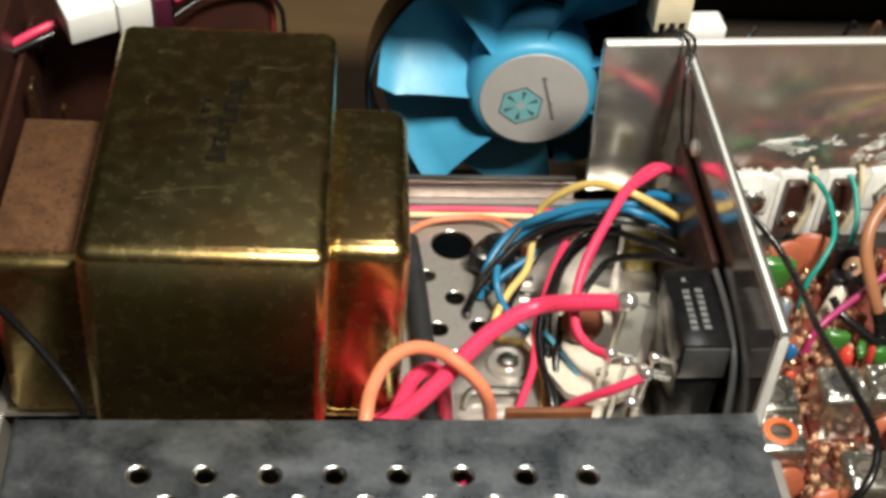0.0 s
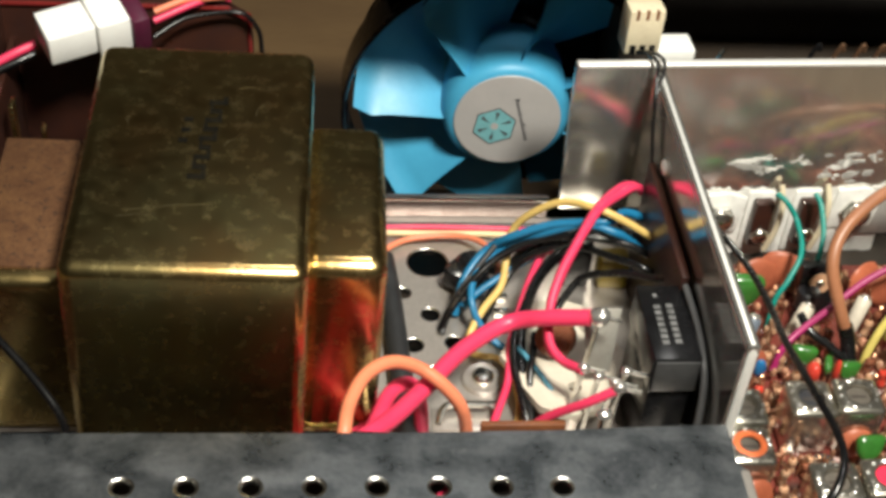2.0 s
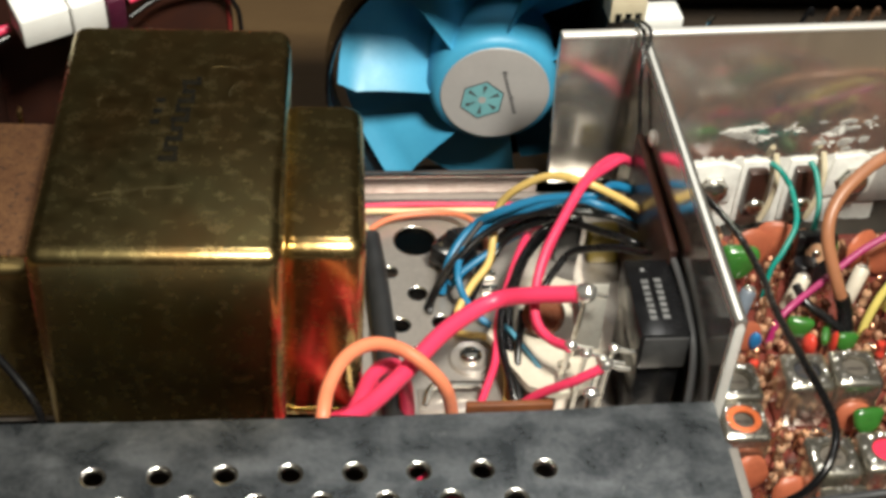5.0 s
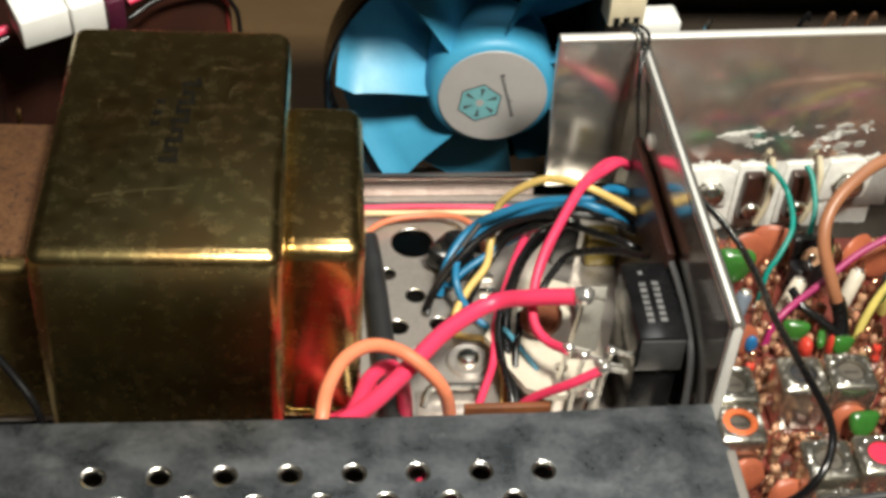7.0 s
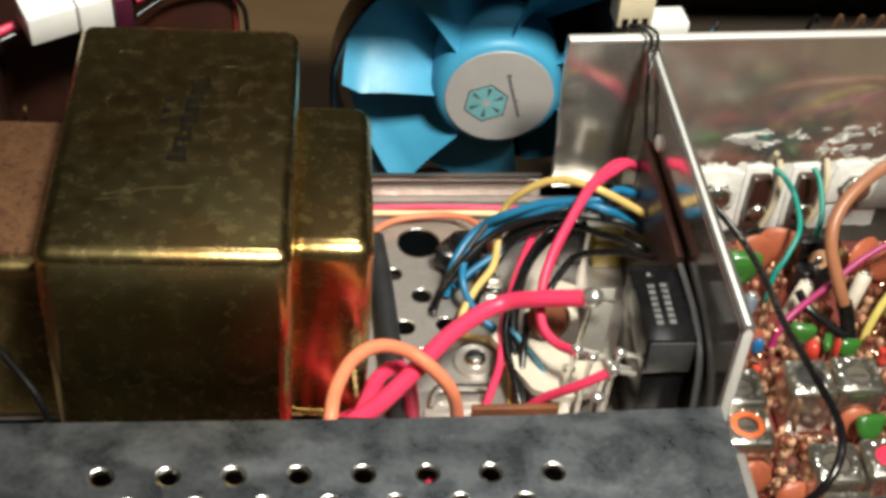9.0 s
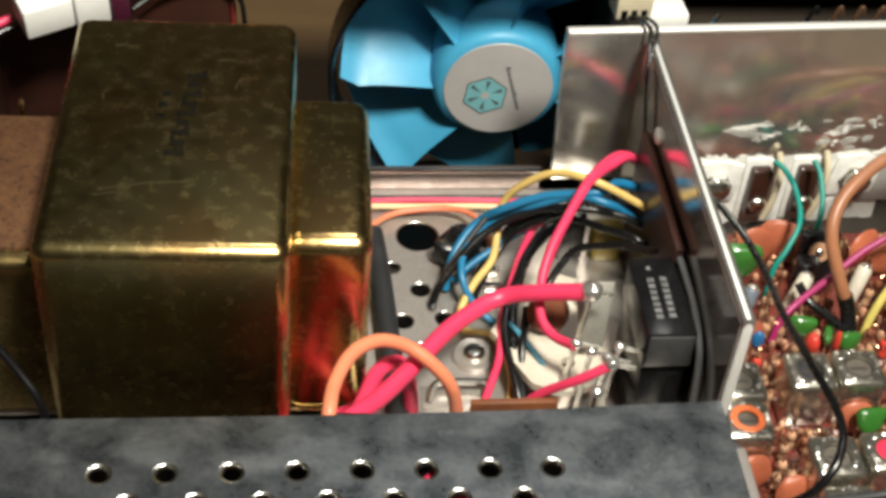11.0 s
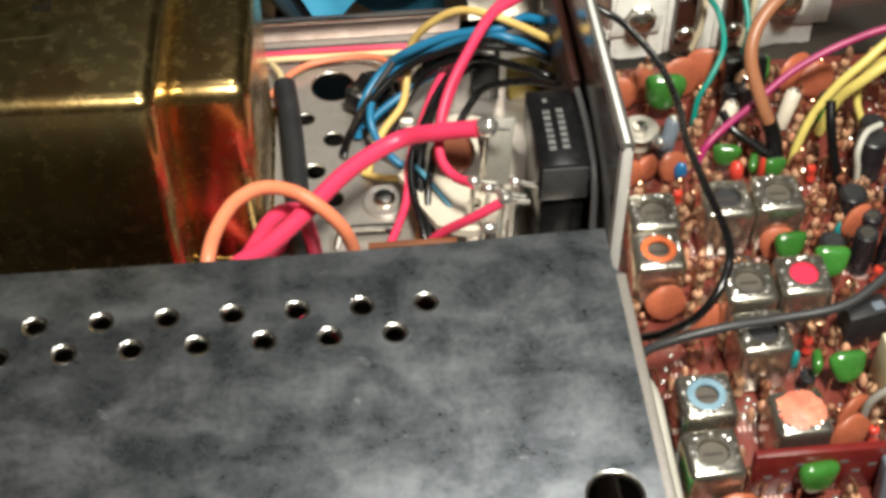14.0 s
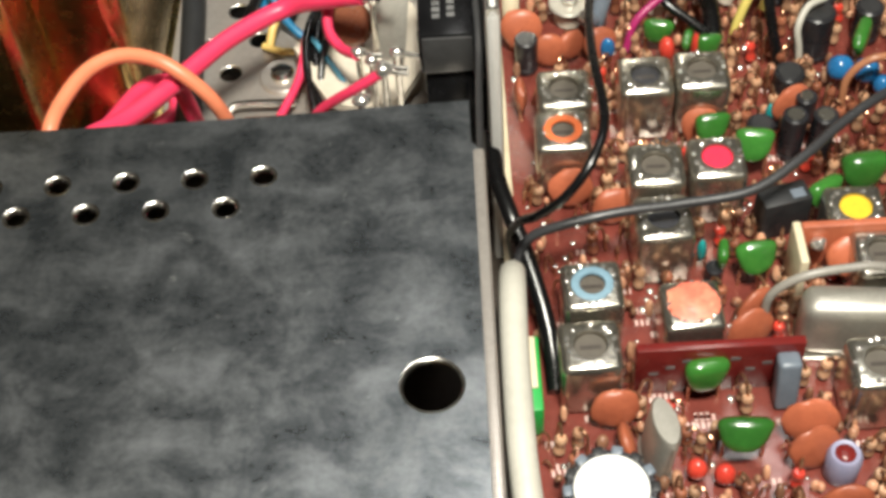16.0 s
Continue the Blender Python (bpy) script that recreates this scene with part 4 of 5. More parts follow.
def coil_can(x, y, slug, turn=0.0, top=4.6, waxed=False):
    can = thing("coil_can", at(x, y, PZ, 0, 0, turn), f"square tinplate coil can with a {slug} core slug" if not waxed else "square tinplate coil can sealed with pink wax", "coil can", "coil cans on the board")
    h = top - PZ
    shell = box(-5, 5, -5, 5, 0.05, h, 1.3, 4)
    lid = max(shell.faces, key=lambda f: f.calc_center_median().z)
    around = list(lid.edges)
    bmesh.ops.delete(shell, geom=[lid], context="FACES_ONLY")
    ring_v = [shell.verts.new((2.8 * math.cos(2 * math.pi * k / 24), 2.8 * math.sin(2 * math.pi * k / 24), h)) for k in range(24)]
    deep_v = [shell.verts.new((v.co.x, v.co.y, h - 1.6)) for v in ring_v]
    ring_e = [shell.edges.new((p, q)) for p, q in zip(ring_v, ring_v[1:] + ring_v[:1])]
    bmesh.ops.triangle_fill(shell, use_beauty=True, use_dissolve=False, edges=around + ring_e)
    for k in range(24):
        shell.faces.new((ring_v[k], ring_v[(k + 1) % 24], deep_v[(k + 1) % 24], deep_v[k]))
    body = part("shell", shell, CAN_TIN, can)
    if slug in ("orange", "blue"):
        part("paint_ring", lathe([(2.1, h - 0.3), (2.2, h + 0.06), (3.4, h + 0.06), (3.6, h - 0.05), (2.1, h - 0.3)], 24), SLUG[slug], body, f"{slug} painted ring")
    core = part("slug", disc(2.75, h - 1.7, h - (0.25 if slug in ("red", "yellow") else 0.9), 0.2), SLUG["grey" if slug in ("orange", "blue") else slug], body)
    if slug not in ("red", "yellow"):
        part("slot", box(-1.7, 1.7, -0.35, 0.35, h - 0.92, h - 0.86), SLUG["dull"], body)
    for k in range(13):
        a = 0.5 * k + x + 0.2 * math.sin(5 * k)
        part("solder_fleck", turned(blob(0.5, 0.42, 0.26, 7, 5, 0.4, k), Matrix.Translation(((3.9 + 0.3 * math.sin(7 * k)) * math.cos(a), (3.9 + 0.3 * math.cos(5 * k)) * math.sin(a), h))), SOLDER, body)
    if waxed:
        part("wax", turned(blob(4.3, 3.9, 0.8, 20, 10, 0.3, 2.0), Matrix.Translation((0.2, 0.3, h))), PINK_WAX, can, "pink sealing wax")
    TAKEN.append((x, y, 5.6))
    return can


for x, y, slug in ((76.4, 200.4, "grey"), (75.4, 190.0, "orange"), (91.7, 202.6, "black"), (102.2, 203.2, "grey"), (91.0, 180.6, "grey"), (101.8, 181.4, "red"),
                   (90.8, 168.6, "black"), (77.4, 155.2, "blue"), (76.0, 143.2, "grey"), (123.3, 168.4, "yellow"), (120.9, 137.2, "grey"), (126.0, 158.6, "grey")):
    coil_can(x, y, slug, random.uniform(-2, 2))
coil_can(93.2, 150.4, "grey", 2, 4.2, True)


def disc_capacitor(x, y, z, turn=0.0, tilt=80.0, r=4.6, thick=1.3):
    cap = thing("disc_capacitor", at(x, y, PZ, 0, 0, turn), "orange ceramic disc capacitor", "capacitor", "disc capacitors on the board")
    h = max(min(z - PZ, 5.5), r * math.sin(radians(tilt)) + 0.4)
    part("disc", turned(blob(r, thick, r, 18, 10, 0.12, x), Matrix.Translation((0, 0, h)) @ Matrix.Rotation(radians(tilt - 90), 4, "X")), ORANGE_DIP, cap)
    for s in (-1, 1):
        part("lead", tube([(s * 2.2, 0, 0), (s * 2.2, 0.2, h * 0.4), (s * 1.8, 0, h)], 0.3, 6, 4), COPPER, cap)
    TAKEN.append((x, y, 2.6))


for x, y, z, turn, tilt, r in ((76.4, 183.0, -3.5, 5, 35, 4.8), (83.7, 178.6, -4.5, 8, 40, 4.6), (79.6, 136.0, -3.5, 4, 40, 4.8), (109.8, 131.6, -2.5, -5, 45, 5.4), (109.7, 127.0, -3.5, 12, 35, 5.0),
                               (112.8, 117.0, -2.5, 0, 55, 4.8), (75.2, 219.0, -4, 0, 55, 4.2), (79.5, 220.2, -4, 30, 60, 3.8), (68.7, 207.0, -3.5, 92, 80, 4.0), (119.0, 200.0, -2.5, 25, 70, 5.0),
                               (102.0, 196.9, -5, 0, 40, 4.6), (105.1, 153.8, -2.0, 30, 60, 5.0), (103.4, 149.6, -3, 20, 50, 5.0)):
    disc_capacitor(x, y, z, turn, tilt * 0.3 + 64, r * 0.86, 1.3)
for x, y, z, turn, tilt, r in ((82.6, 244.8, -1, 20, 70, 4.4), (77.5, 243.0, -2, -10, 70, 4.0), (92.0, 246.6, -1, 10, 75, 5.2), (98.2, 248.6, -1, -12, 75, 5.4), (118.0, 245.2, -1, 30, 70, 5.2),
                               (122.0, 243.0, -1, 10, 65, 4.6), (80.8, 130.0, -4.5, 95, 80, 3.6), (85.4, 220.8, -4.6, 20, 55, 3.6), (121.8, 166.6, -1, 0, 60, 4.2), (70.0, 224.5, -3, 0, 40, 4.2)):
    disc_capacitor(x, y, z, turn, tilt * 0.3 + 54, r * 1.0, 1.3)


def green_capacitor(x, y, z, turn=0.0, size=(4.2, 1.7, 4.2), lean=-25):
    cap = thing("green_capacitor", at(x, y, PZ, 0, 0, turn), "glossy green dipped film capacitor", "capacitor", "green capacitors on the board")
    rx, ry, rz = size
    body = blob(1, 1, 1, 20, 12)
    for v in body.verts:
        v.co = Vector([math.copysign(abs(c) ** (0.62 if c is v.co.z else 0.72), c) * w for c, w in zip(v.co, (rx * 0.98, ry * 0.95, rz * 0.72))])
    for v in body.verts:
        k = 1 + 0.10 * noise.noise(v.co * 0.35 + Vector((x, y, 0))) - 0.34 * (0.72 - v.co.z / rz) / 1.44
        v.co = Vector((v.co.x * k + 0.1 * rx * v.co.z / rz, v.co.y * k, v.co.z + 0.12 * rz * (v.co.x / rx) ** 2))
    h = max(z - PZ - rz * 0.3, rz * 0.8 + 0.2)
    part("body", turned(body, Matrix.Translation((0, 0, h)) @ Matrix.Rotation(radians(lean), 4, "X")), GREEN_DIP, cap)
    for s in (-1, 1):
        part("lead", tube([(s * rx * 0.6, 0, 0), (s * rx * 0.6, 0, h - rz * 0.6)], 0.3, 6, 4), COPPER, cap)
    TAKEN.append((x, y, max(rx, ry) * 0.8))


for x, y, z, turn, size, lean in ((103.1, 193.4, 0, 4, (3.8, 1.7, 3.8), -35), (109.8, 187.8, 1, -8, (4.2, 2.0, 4.4), -35), (100.8, 164.4, -1, 80, (2.6, 1.3, 4.0), 0), (106.3, 163.0, 0, 4, (4.2, 1.9, 4.2), -35),
                                  (94.4, 140.0, 0, 6, (4.2, 2.0, 4.4), -15), (98.9, 128.6, 0, -4, (5.2, 2.4, 4.0), -50), (134.7, 214.0, 0, 65, (5.0, 1.8, 4.2), 0), (127.8, 179.6, 2, 4, (5.0, 2.6, 4.8), -20),
                                  (120.6, 176.2, 0, 30, (4.0, 1.8, 4.0), -20), (96.6, 221.6, -2, -12, (3.6, 1.8, 3.4), -15), (106.0, 216.8, -2, 4, (3.0, 1.5, 3.0), -20)):
    green_capacitor(x, y, z, turn, size, lean)
for x, y, z, turn, size, lean in ((86.4, 238.8, 2, -4, (5.4, 2.6, 6.0), -12), (110.2, 245.0, 0, 72, (3.8, 1.6, 4.2), 0), (119.9, 231.0, 0, 50, (3.6, 1.6, 4.0), 0), (102.4, 219.8, -4, 70, (2.6, 1.2, 2.6), 0)):
    green_capacitor(x, y, z, turn, size, lean)


def electrolytic(x, y, top, r=2.9, lid=None, lean=0.0, label="black electrolytic capacitor with a bare aluminium top"):
    cap = thing("electrolytic_capacitor", at(x, y, PZ, lean, 0, 0), label, "capacitor", "electrolytic capacitors on the board")
    h = top - PZ
    part("sleeve", lathe([(0, 0.1), (r - 0.2, 0.1), (r, 0.5), (r, 1.4), (r - 0.25, 1.7), (r - 0.25, 2.1), (r, 2.4), (r, h - 0.3), (r - 0.35, h), (r - 0.8, h - 0.05), (0, h - 0.05)], 24), CAP_SLEEVE, cap)
    part("top", disc(r - 0.75, h - 0.06, h + 0.12, 0.08), lid or CAN_TIN, cap)
    TAKEN.append((x, y, r + 0.3))


for x, y, top, r, lid in ((117.8, 192.2, 2.5, 2.3, None), (123.2, 191.8, 2.5, 2.3, None), (119.6, 206.0, -0.5, 2.9, DARK_PLASTIC), (112.6, 195.2, -2.5, 2.6, DARK_PLASTIC), (70.6, 218.6, 0, 2.3, DARK_PLASTIC),
                          (126.8, 218.3, 3, 3.4, DARK_PLASTIC), (122.6, 234.5, 0, 2.5, None), (99.6, 163.8, -4, 1.6, DARK_PLASTIC), (117.2, 199.6, -5, 1.5, None), (121.4, 199.0, 0, 2.0, None), (102.0, 238.4, 1, 2.6, CAP_SLEEVE),
                          (129.5, 226.0, 0, 2.6, DARK_PLASTIC), (138.0, 222.0, 0, 2.8, DARK_PLASTIC), (131.0, 150.0, 2, 3.0, None)):
    electrolytic(x, y, top, r, lid)
big_cap = thing("large_electrolytic", at(76.8, 117.8, PZ), "large electrolytic capacitor, glare painted white on its silver top", "capacitor")
part("sleeve", lathe([(0, 0.1), (7.0, 0.1), (7.2, 0.6), (7.2, 11.2), (6.6, 12.2), (0, 12.2)], 36), CAP_SLEEVE, big_cap)
# White disc paints the glare on a silver lid.
part("top", disc(5.7, 12.18, 12.6, 0.2, 36), WHITE_NYLON, big_cap)
for k in range(14):
    a = 2 * math.pi * k / 14
    part("crimp", turned(box(5.8, 7.3, -0.9, 0.9, 11.4, 12.5, 0.3), Matrix.Rotation(a, 4, "Z")), GREY_FILM if k % 2 else DARK_PLASTIC, big_cap)
TAKEN.append((76.8, 117.8, 8))
film_block = thing("dark_film_capacitor", at(113.0, 175.2, PZ, 0, 0, 12), "dark grey boxed capacitor standing on the board", "capacitor")
part("body", box(-4.5, 4.5, -2.4, 2.4, 0.1, 9.4, 0.6), DARK_PLASTIC, film_block)
part("label", box(1.0, 3.4, -1.6, 0.4, 9.38, 9.45), GREY_FILM, film_block)
TAKEN.append((113.0, 175.2, 4.5))


def bead(x, y, z, material, label, size=(1.9, 1.9, 2.6), name="tantalum_bead"):
    ob = thing(name, at(x, y, PZ), label, "capacitor")
    part("body", turned(blob(*size, 14, 10, 0.08, x), Matrix.Translation((0, 0, z - PZ))), material, ob)
    for s in (-1, 1):
        part("lead", tube([(s * 0.9, 0, 0), (s * 0.7, 0, z - PZ)], 0.25, 6, 3), COPPER, ob)
    TAKEN.append((x, y, 1.9))


for x, y, z, s in ((129.8, 208.1, -2.5, (2.6, 2.4, 2.6)), (134.4, 207.0, -2.5, (2.6, 2.4, 2.6)), (86.7, 219.4, -4.8, (1.5, 1.2, 2.6)), (137.0, 204.0, -3.5, (1.8, 1.8, 2.2))):
    bead(x, y, z, BLUE_BEAD, "glossy blue bead capacitor", s)
for x, y, z, s in ((97.9, 216.8, -3.2, (1.6, 2.0, 2.6)), (91.3, 125.4, -5.5, (1.7, 1.6, 2.2)), (95.5, 124.2, -5.5, (1.7, 1.6, 2.2)), (103.6, 217.4, -3.4, (0.9, 1.2, 3.0))):
    bead(x, y, z, RED_BEAD, "glossy red bead capacitor", s)
for x, y, z in ((97.7, 167.0, -3.5), (115.0, 199.0, -4.5)):
    bead(x, y, z, TEAL_BEAD, "dark teal bead capacitor", (0.9, 0.9, 2.8))
lilac = thing("lilac_trimmer", at(113.9, 125.0, PZ), "lilac sleeved part with a dark red core", "trimmer")
part("sleeve", lathe([(0, 0.1), (2.6, 0.1), (2.8, 0.6), (2.8, 5.6), (2.3, 6.5), (1.7, 6.3), (0, 6.1)], 24), PURPLE, lilac)
part("core", turned(blob(1.7, 1.7, 0.7), Matrix.Translation((0, 0, 6.2))), MAROON, lilac)
TAKEN.append((113.9, 125.0, 3.4))
crystal = thing("quartz_crystal", at(85.2, 129.2, PZ, -6, 0, -82), "tall oval metal quartz crystal can", "crystal")
cry = bmesh.new()
merge(cry, turned(lathe([(0, 0.2), (4.9, 0.2), (4.9, 1.0), (4.4, 1.3), (4.4, 10.8), (3.8, 11.6), (0, 11.7)], 28), Matrix.Diagonal((1.1, 0.5, 1, 1))))
part("can", cry, NICKEL, crystal)
TAKEN.append((85.2, 129.2, 4))
daughter = thing("daughter_board", at(0, 0, 0), "maroon daughter board standing upright on the main board", "circuit board")
part("panel", turned(box(83.2, 110.2, 141.6, 143.2, PZ, 4.0, 0.2), Matrix()), MAROON, daughter)
for k in range(9):
    part("print_bar", box(85.5 + 2.6 * k, 87.0 + 2.6 * k, 141.54, 141.6, -3.0 + (k % 3) * 1.6, -2.2 + (k % 3) * 1.6), PALE_INK, daughter)
second = thing("daughter_board", at(0, 0, 0), "orange-edged daughter board with trimmers soldered on", "circuit board")
part("panel", box(113.2, 145.0, 163.2, 164.6, PZ, 6.0, 0.2), ORANGE_DIP, second)
part("end_cheek", box(111.6, 113.1, 156.0, 164.8, PZ, 6.0, 0.4), CREAM_NYLON, second, "cream end cheek")
for x, z in ((116.0, 3.0), (127.5, 2.0)):
    part("solder_lump", turned(blob(1.5, 1.2, 1.3, rough=0.3), Matrix.Translation((x, 162.0, z))), SOLDER, second)
part("disc", turned(blob(3.8, 1.4, 3.6, 18, 10, 0.1), Matrix.Translation((121.4, 161.4, 0.0)) @ Matrix.Rotation(radians(-30), 4, "X")), ORANGE_DIP, second)
filter_can = thing("crystal_filter", at(119.5, 149.6, PZ, 0, 0, -6), "dull silver rounded metal filter can", "filter")
part("can", box(-8.5, 9.5, -3.6, 3.2, 0.4, 13.4, 2.6, 4), NICKEL, filter_can)
part("base", box(-9.2, 10.2, -4.2, 3.8, 0.05, 1.1, 0.3), BRIGHT, filter_can)
TAKEN.append((116, 149.6, 6)), TAKEN.append((124, 149, 6))
axial = thing("film_capacitor", at(107.4, 138.2, PZ, 0, 0, 0), "blue-grey sleeved film capacitor standing on end", "capacitor")
part("body", turned(box(-1.9, 1.9, -1.8, 1.8, 0.4, 11.0, 0.8, 3), Matrix.Rotation(radians(-10), 4, "X")), GREY_FILM, axial)
TAKEN.append((107.4, 138.2, 2.8))
for x, y, rx, ry, rz, material, label in ((86.6, 230.4, 34, -28, 0, GREY_FILM, "blue-grey axial capacitor leaning on its lead"), (96.8, 231.2, -18, 26, 0, CERAMIC, "white ceramic resistor leaning on its lead"),
                                          (111.6, 233.0, -22, 22, 0, CERAMIC, "white ceramic resistor leaning on its lead"),
                                          (84.6, 227.0, -16, 14, 0, GREY_FILM, "blue-grey axial capacitor standing on end"), (68.2, 228.0, -10, 0, 0, CREAM_NYLON, "cream block standing on the board")):
    ob = thing("axial_part", at(x, y, PZ, rx, ry, rz), label, "resistor")
    part("body", lathe([(0, 1.0), (1.3, 1.0), (1.7, 1.5), (1.75, 9.4), (1.3, 10.0), (0, 10.1)], 16), material, ob)
    part("lead", tube([(0, 0, -1.0), (0, 0, 1.2)], 0.35, 6, 3), COPPER, ob)
    part("end_cap", turned(blob(1.3, 1.3, 0.7), Matrix.Translation((0, 0, 10.1))), SOLDER, ob)
    TAKEN.append((x, y, 2.4))
trimmer = thing("trimmer", at(80.2, 231.8, PZ), "round cream trimmer with a slotted screw", "trimmer")
part("body", disc(3.0, 0.1, 4.6, 0.4), CERAMIC, trimmer)
part("collar", disc(4.3, 4.5, 5.3, 0.3, 28), NICKEL, trimmer, "round metal plate")
part("rotor", lathe([(0.9, 5.3), (1.8, 5.3), (1.6, 6.2), (0.9, 6.3), (0.9, 5.3)], 20), BRIGHT, trimmer)
part("hole", disc(0.9, 5.28, 5.6, 0), BLACK_PLASTIC, trimmer)
TAKEN.append((80.2, 231.8, 4))
driver = thing("power_transistor", at(104.6, 239.8, PZ, -10, 0, 0), "black flat power transistor with a screw hole", "transistor")
part("body", box(-4.6, 4.6, -1.6, 1.6, 2.0, 14.5, 0.4), BLACK_PLASTIC, driver)
part("tab_ring", turned(lathe([(1.0, 0), (2.6, 0), (2.6, 0.3), (1.0, 0.3), (1.0, 0)], 20), Matrix.Translation((0, -1.6, 10.0)) @ TURN_X), TAN_BODY, driver)
part("screw", turned(blob(1.1, 1.1, 0.6), Matrix.Translation((0, -1.9, 10.0)) @ TURN_X), BRIGHT, driver)
TAKEN.append((105, 240.6, 4.5))

# ---- transistors bolted to the heat sink ----


def face(x, z, y=0.0):
    """A place on the front of the heat sink."""
    return at(44.2 + (x - 44.2) * 0.999, 259.6 + (x - 44.2) * 0.0454 - y, z, 0, 0, 2.6)


for k, x in enumerate((95.4, 106.8)):
    tr = thing("heat_sink_transistor", face(x, -1.5), "brown flat transistor bolted to the heat sink under white paste", "transistor", "transistors on the heat sink")
    part("body", box(-2.9, 1.7, -3.6, -0.7, -2, 11.0, 0.5), PHENOLIC, tr)
    part("tab", box(-4.2, 4.2, -0.7, -0.05, -6, 12.5, 0.2), PASTE, tr, "white pasted mounting tab")
    part("strap", tube([(2.8, -1.2, 15.0), (3.2, -3.8, 10), (2.8, -4.2, 3), (1.6, -3.8, -3)], 0.75, 8), CREAM_NYLON, tr, "cream insulating strip")
    part("screw", turned(blob(2.3, 2.3, 1.5, 16, 8), Matrix.Translation((-0.4, -3.7, 1.2)) @ TURN_X), BRIGHT, tr)
for x, z in ((84.6, 4.0), (118.6, 5.0)):
    sc = thing("heat_sink_screw", face(x, z), "bright domed screw with a white washer on the heat sink", "screw", "screws on the heat sink")
    part("washer", turned(prism([(-6.4, -5.6), (5.2, -5.0), (6.4, 5.2), (1.0, 7.0), (-5.4, 6.2)], 0.05, 1.0, 0.3), TURN_X), PASTE, sc, "white insulating washer")
    part("nut", turned(disc(3.9, 1.0, 2.4, 0.4, 6), TURN_X), BRIGHT, sc)
    part("head", turned(lathe([(0, 2.4), (3.3, 2.4), (3.1, 3.6), (2.0, 4.6), (0, 5.0)], 20), TURN_X), BRIGHT, sc)
random.seed(21)
for x, z, w, h in ((88.0, 19.2, 7.0, 2.4), (94.0, 17.6, 4.0, 1.6), (101.5, 20.0, 2.6, 1.6), (113.0, 19.0, 5.6, 4.2), (116.5, 15.2, 4.0, 2.6), (109.5, 15.5, 3.0, 1.4), (119.5, 20.5, 2.0, 1.6), (83.0, 11.0, 4.0, 2.4), (88.0, 4.0, 5.0, 5.0), (98.0, 3.0, 4.0, 5.0), (110.5, 4.0, 5.0, 6.0), (117.0, -2.0, 6.0, 3.0), (124.0, 10.0, 4.0, 5.0), (80.0, -2.0, 5.0, 3.0)):
    sp = thing("paste_smear", face(x, z), "dried white heat paste smeared on the aluminium", "paste", "paste smears")
    for q in range(9):
        cx, cz, n, seed = random.gauss(0, w * 0.42), random.gauss(0, h * 0.4), 18, random.uniform(0, 90)
        rw, rh = random.uniform(0.16, 0.5) * w, random.uniform(0.12, 0.42) * h
        ring_xy = [(cx + rw * (0.7 + 0.9 * noise.noise(Vector((math.cos(t) * 2.6, math.sin(t) * 2.6, seed)))) * math.cos(t), cz + rh * (0.7 + 0.9 * noise.noise(Vector((math.cos(t) * 2.6, math.sin(t) * 2.6, seed + 40)))) * math.sin(t)) for t in (2 * math.pi * k / n for k in range(n))]
        part("smear", turned(prism(ring_xy, 0.02, 0.08 + 0.02 * q), TURN_X), THIN_PASTE if z > 14 and q % 3 else PASTE, sp)
spread = thing("paste_smear", face(103.0, 0.0), "broad white coat of heat paste behind the transistors", "paste", "paste smears")
edge = [(-25 + 2 * k, 11.2 + 3.2 * noise.noise(Vector((k * 0.55, 3.1, 0)))) for k in range(25)] + [(24 - 2 * k, -9.0 + 1.5 * noise.noise(Vector((k * 0.6, 9.1, 0)))) for k in range(25)]
part("coat", turned(prism(edge, 0.01, 0.045), TURN_X), PASTE, spread)
mica = thing("clear_window", face(124.0, 10.0), "clouded plastic insulator on the heat sink", "insulator")
part("sheet", turned(box(-5, 6, -13, 1.5, 0.05, 0.8, 0.3), TURN_X), THIN_PASTE, mica)

# ---- wires over the circuit board ----
wire("black wire crossing the board beside the partition", W_BLACK, 0.78, [(66.0, 252.5, 18.0), (77.0, 247.3, 14.0), (82.6, 233.0, 14.0), (83.0, 216.2, 17.5), (80.4, 200.0, 24.0), (79.2, 182.0, 30.5), (79.4, 165.5, 33.5), (76.8, 157.5, 32.5), (72.6, 154.5, 28.0), (68.5, 157.2, 20.5), (65.8, 163.0, 12.0), (64.6, 168.0, 2.0), (65.5, 170, -8)])
wire("dark grey cable lying across the coil cans", W_GREY, 0.9, [(64.8, 161.0, 0.0), (67.4, 164.7, 5.0), (73.7, 165.2, 8.0), (83.0, 166.4, 9.0), (93.0, 167.4, 9.0), (105.0, 168.6, 10.0), (114.4, 174.0, 11.6), (122.0, 180.6, 12.0), (131.0, 187.1, 12.0), (144, 196, 8)])
wire("black cable bent down to the board edge", W_BLACK, 1.5, [(62.6, 178.5, 18.0), (62.6, 174.8, 12.0), (64.6, 170.4, 6.0), (67.0, 163.7, 2.6), (69.4, 154.7, -1.6), (70.4, 148.0, -5), (70.6, 142, -7)])
wire("thick white cable beside the shield cover", W_WHITE, 2.2, [(64.4, 156.5, 4.0), (64.2, 152.6, 12.0), (63.9, 146.0, 17.0), (63.6, 137.0, 18.0), (63.5, 126.0, 18.0), (63.6, 116.0, 17.0), (64.2, 106.0, 15.0), (65, 92, 10)], "cable", "cable")
green_block = thing("green_terminal", at(66.2, 141.0, PZ), "bright green plastic terminal with a cream insert", "terminal")
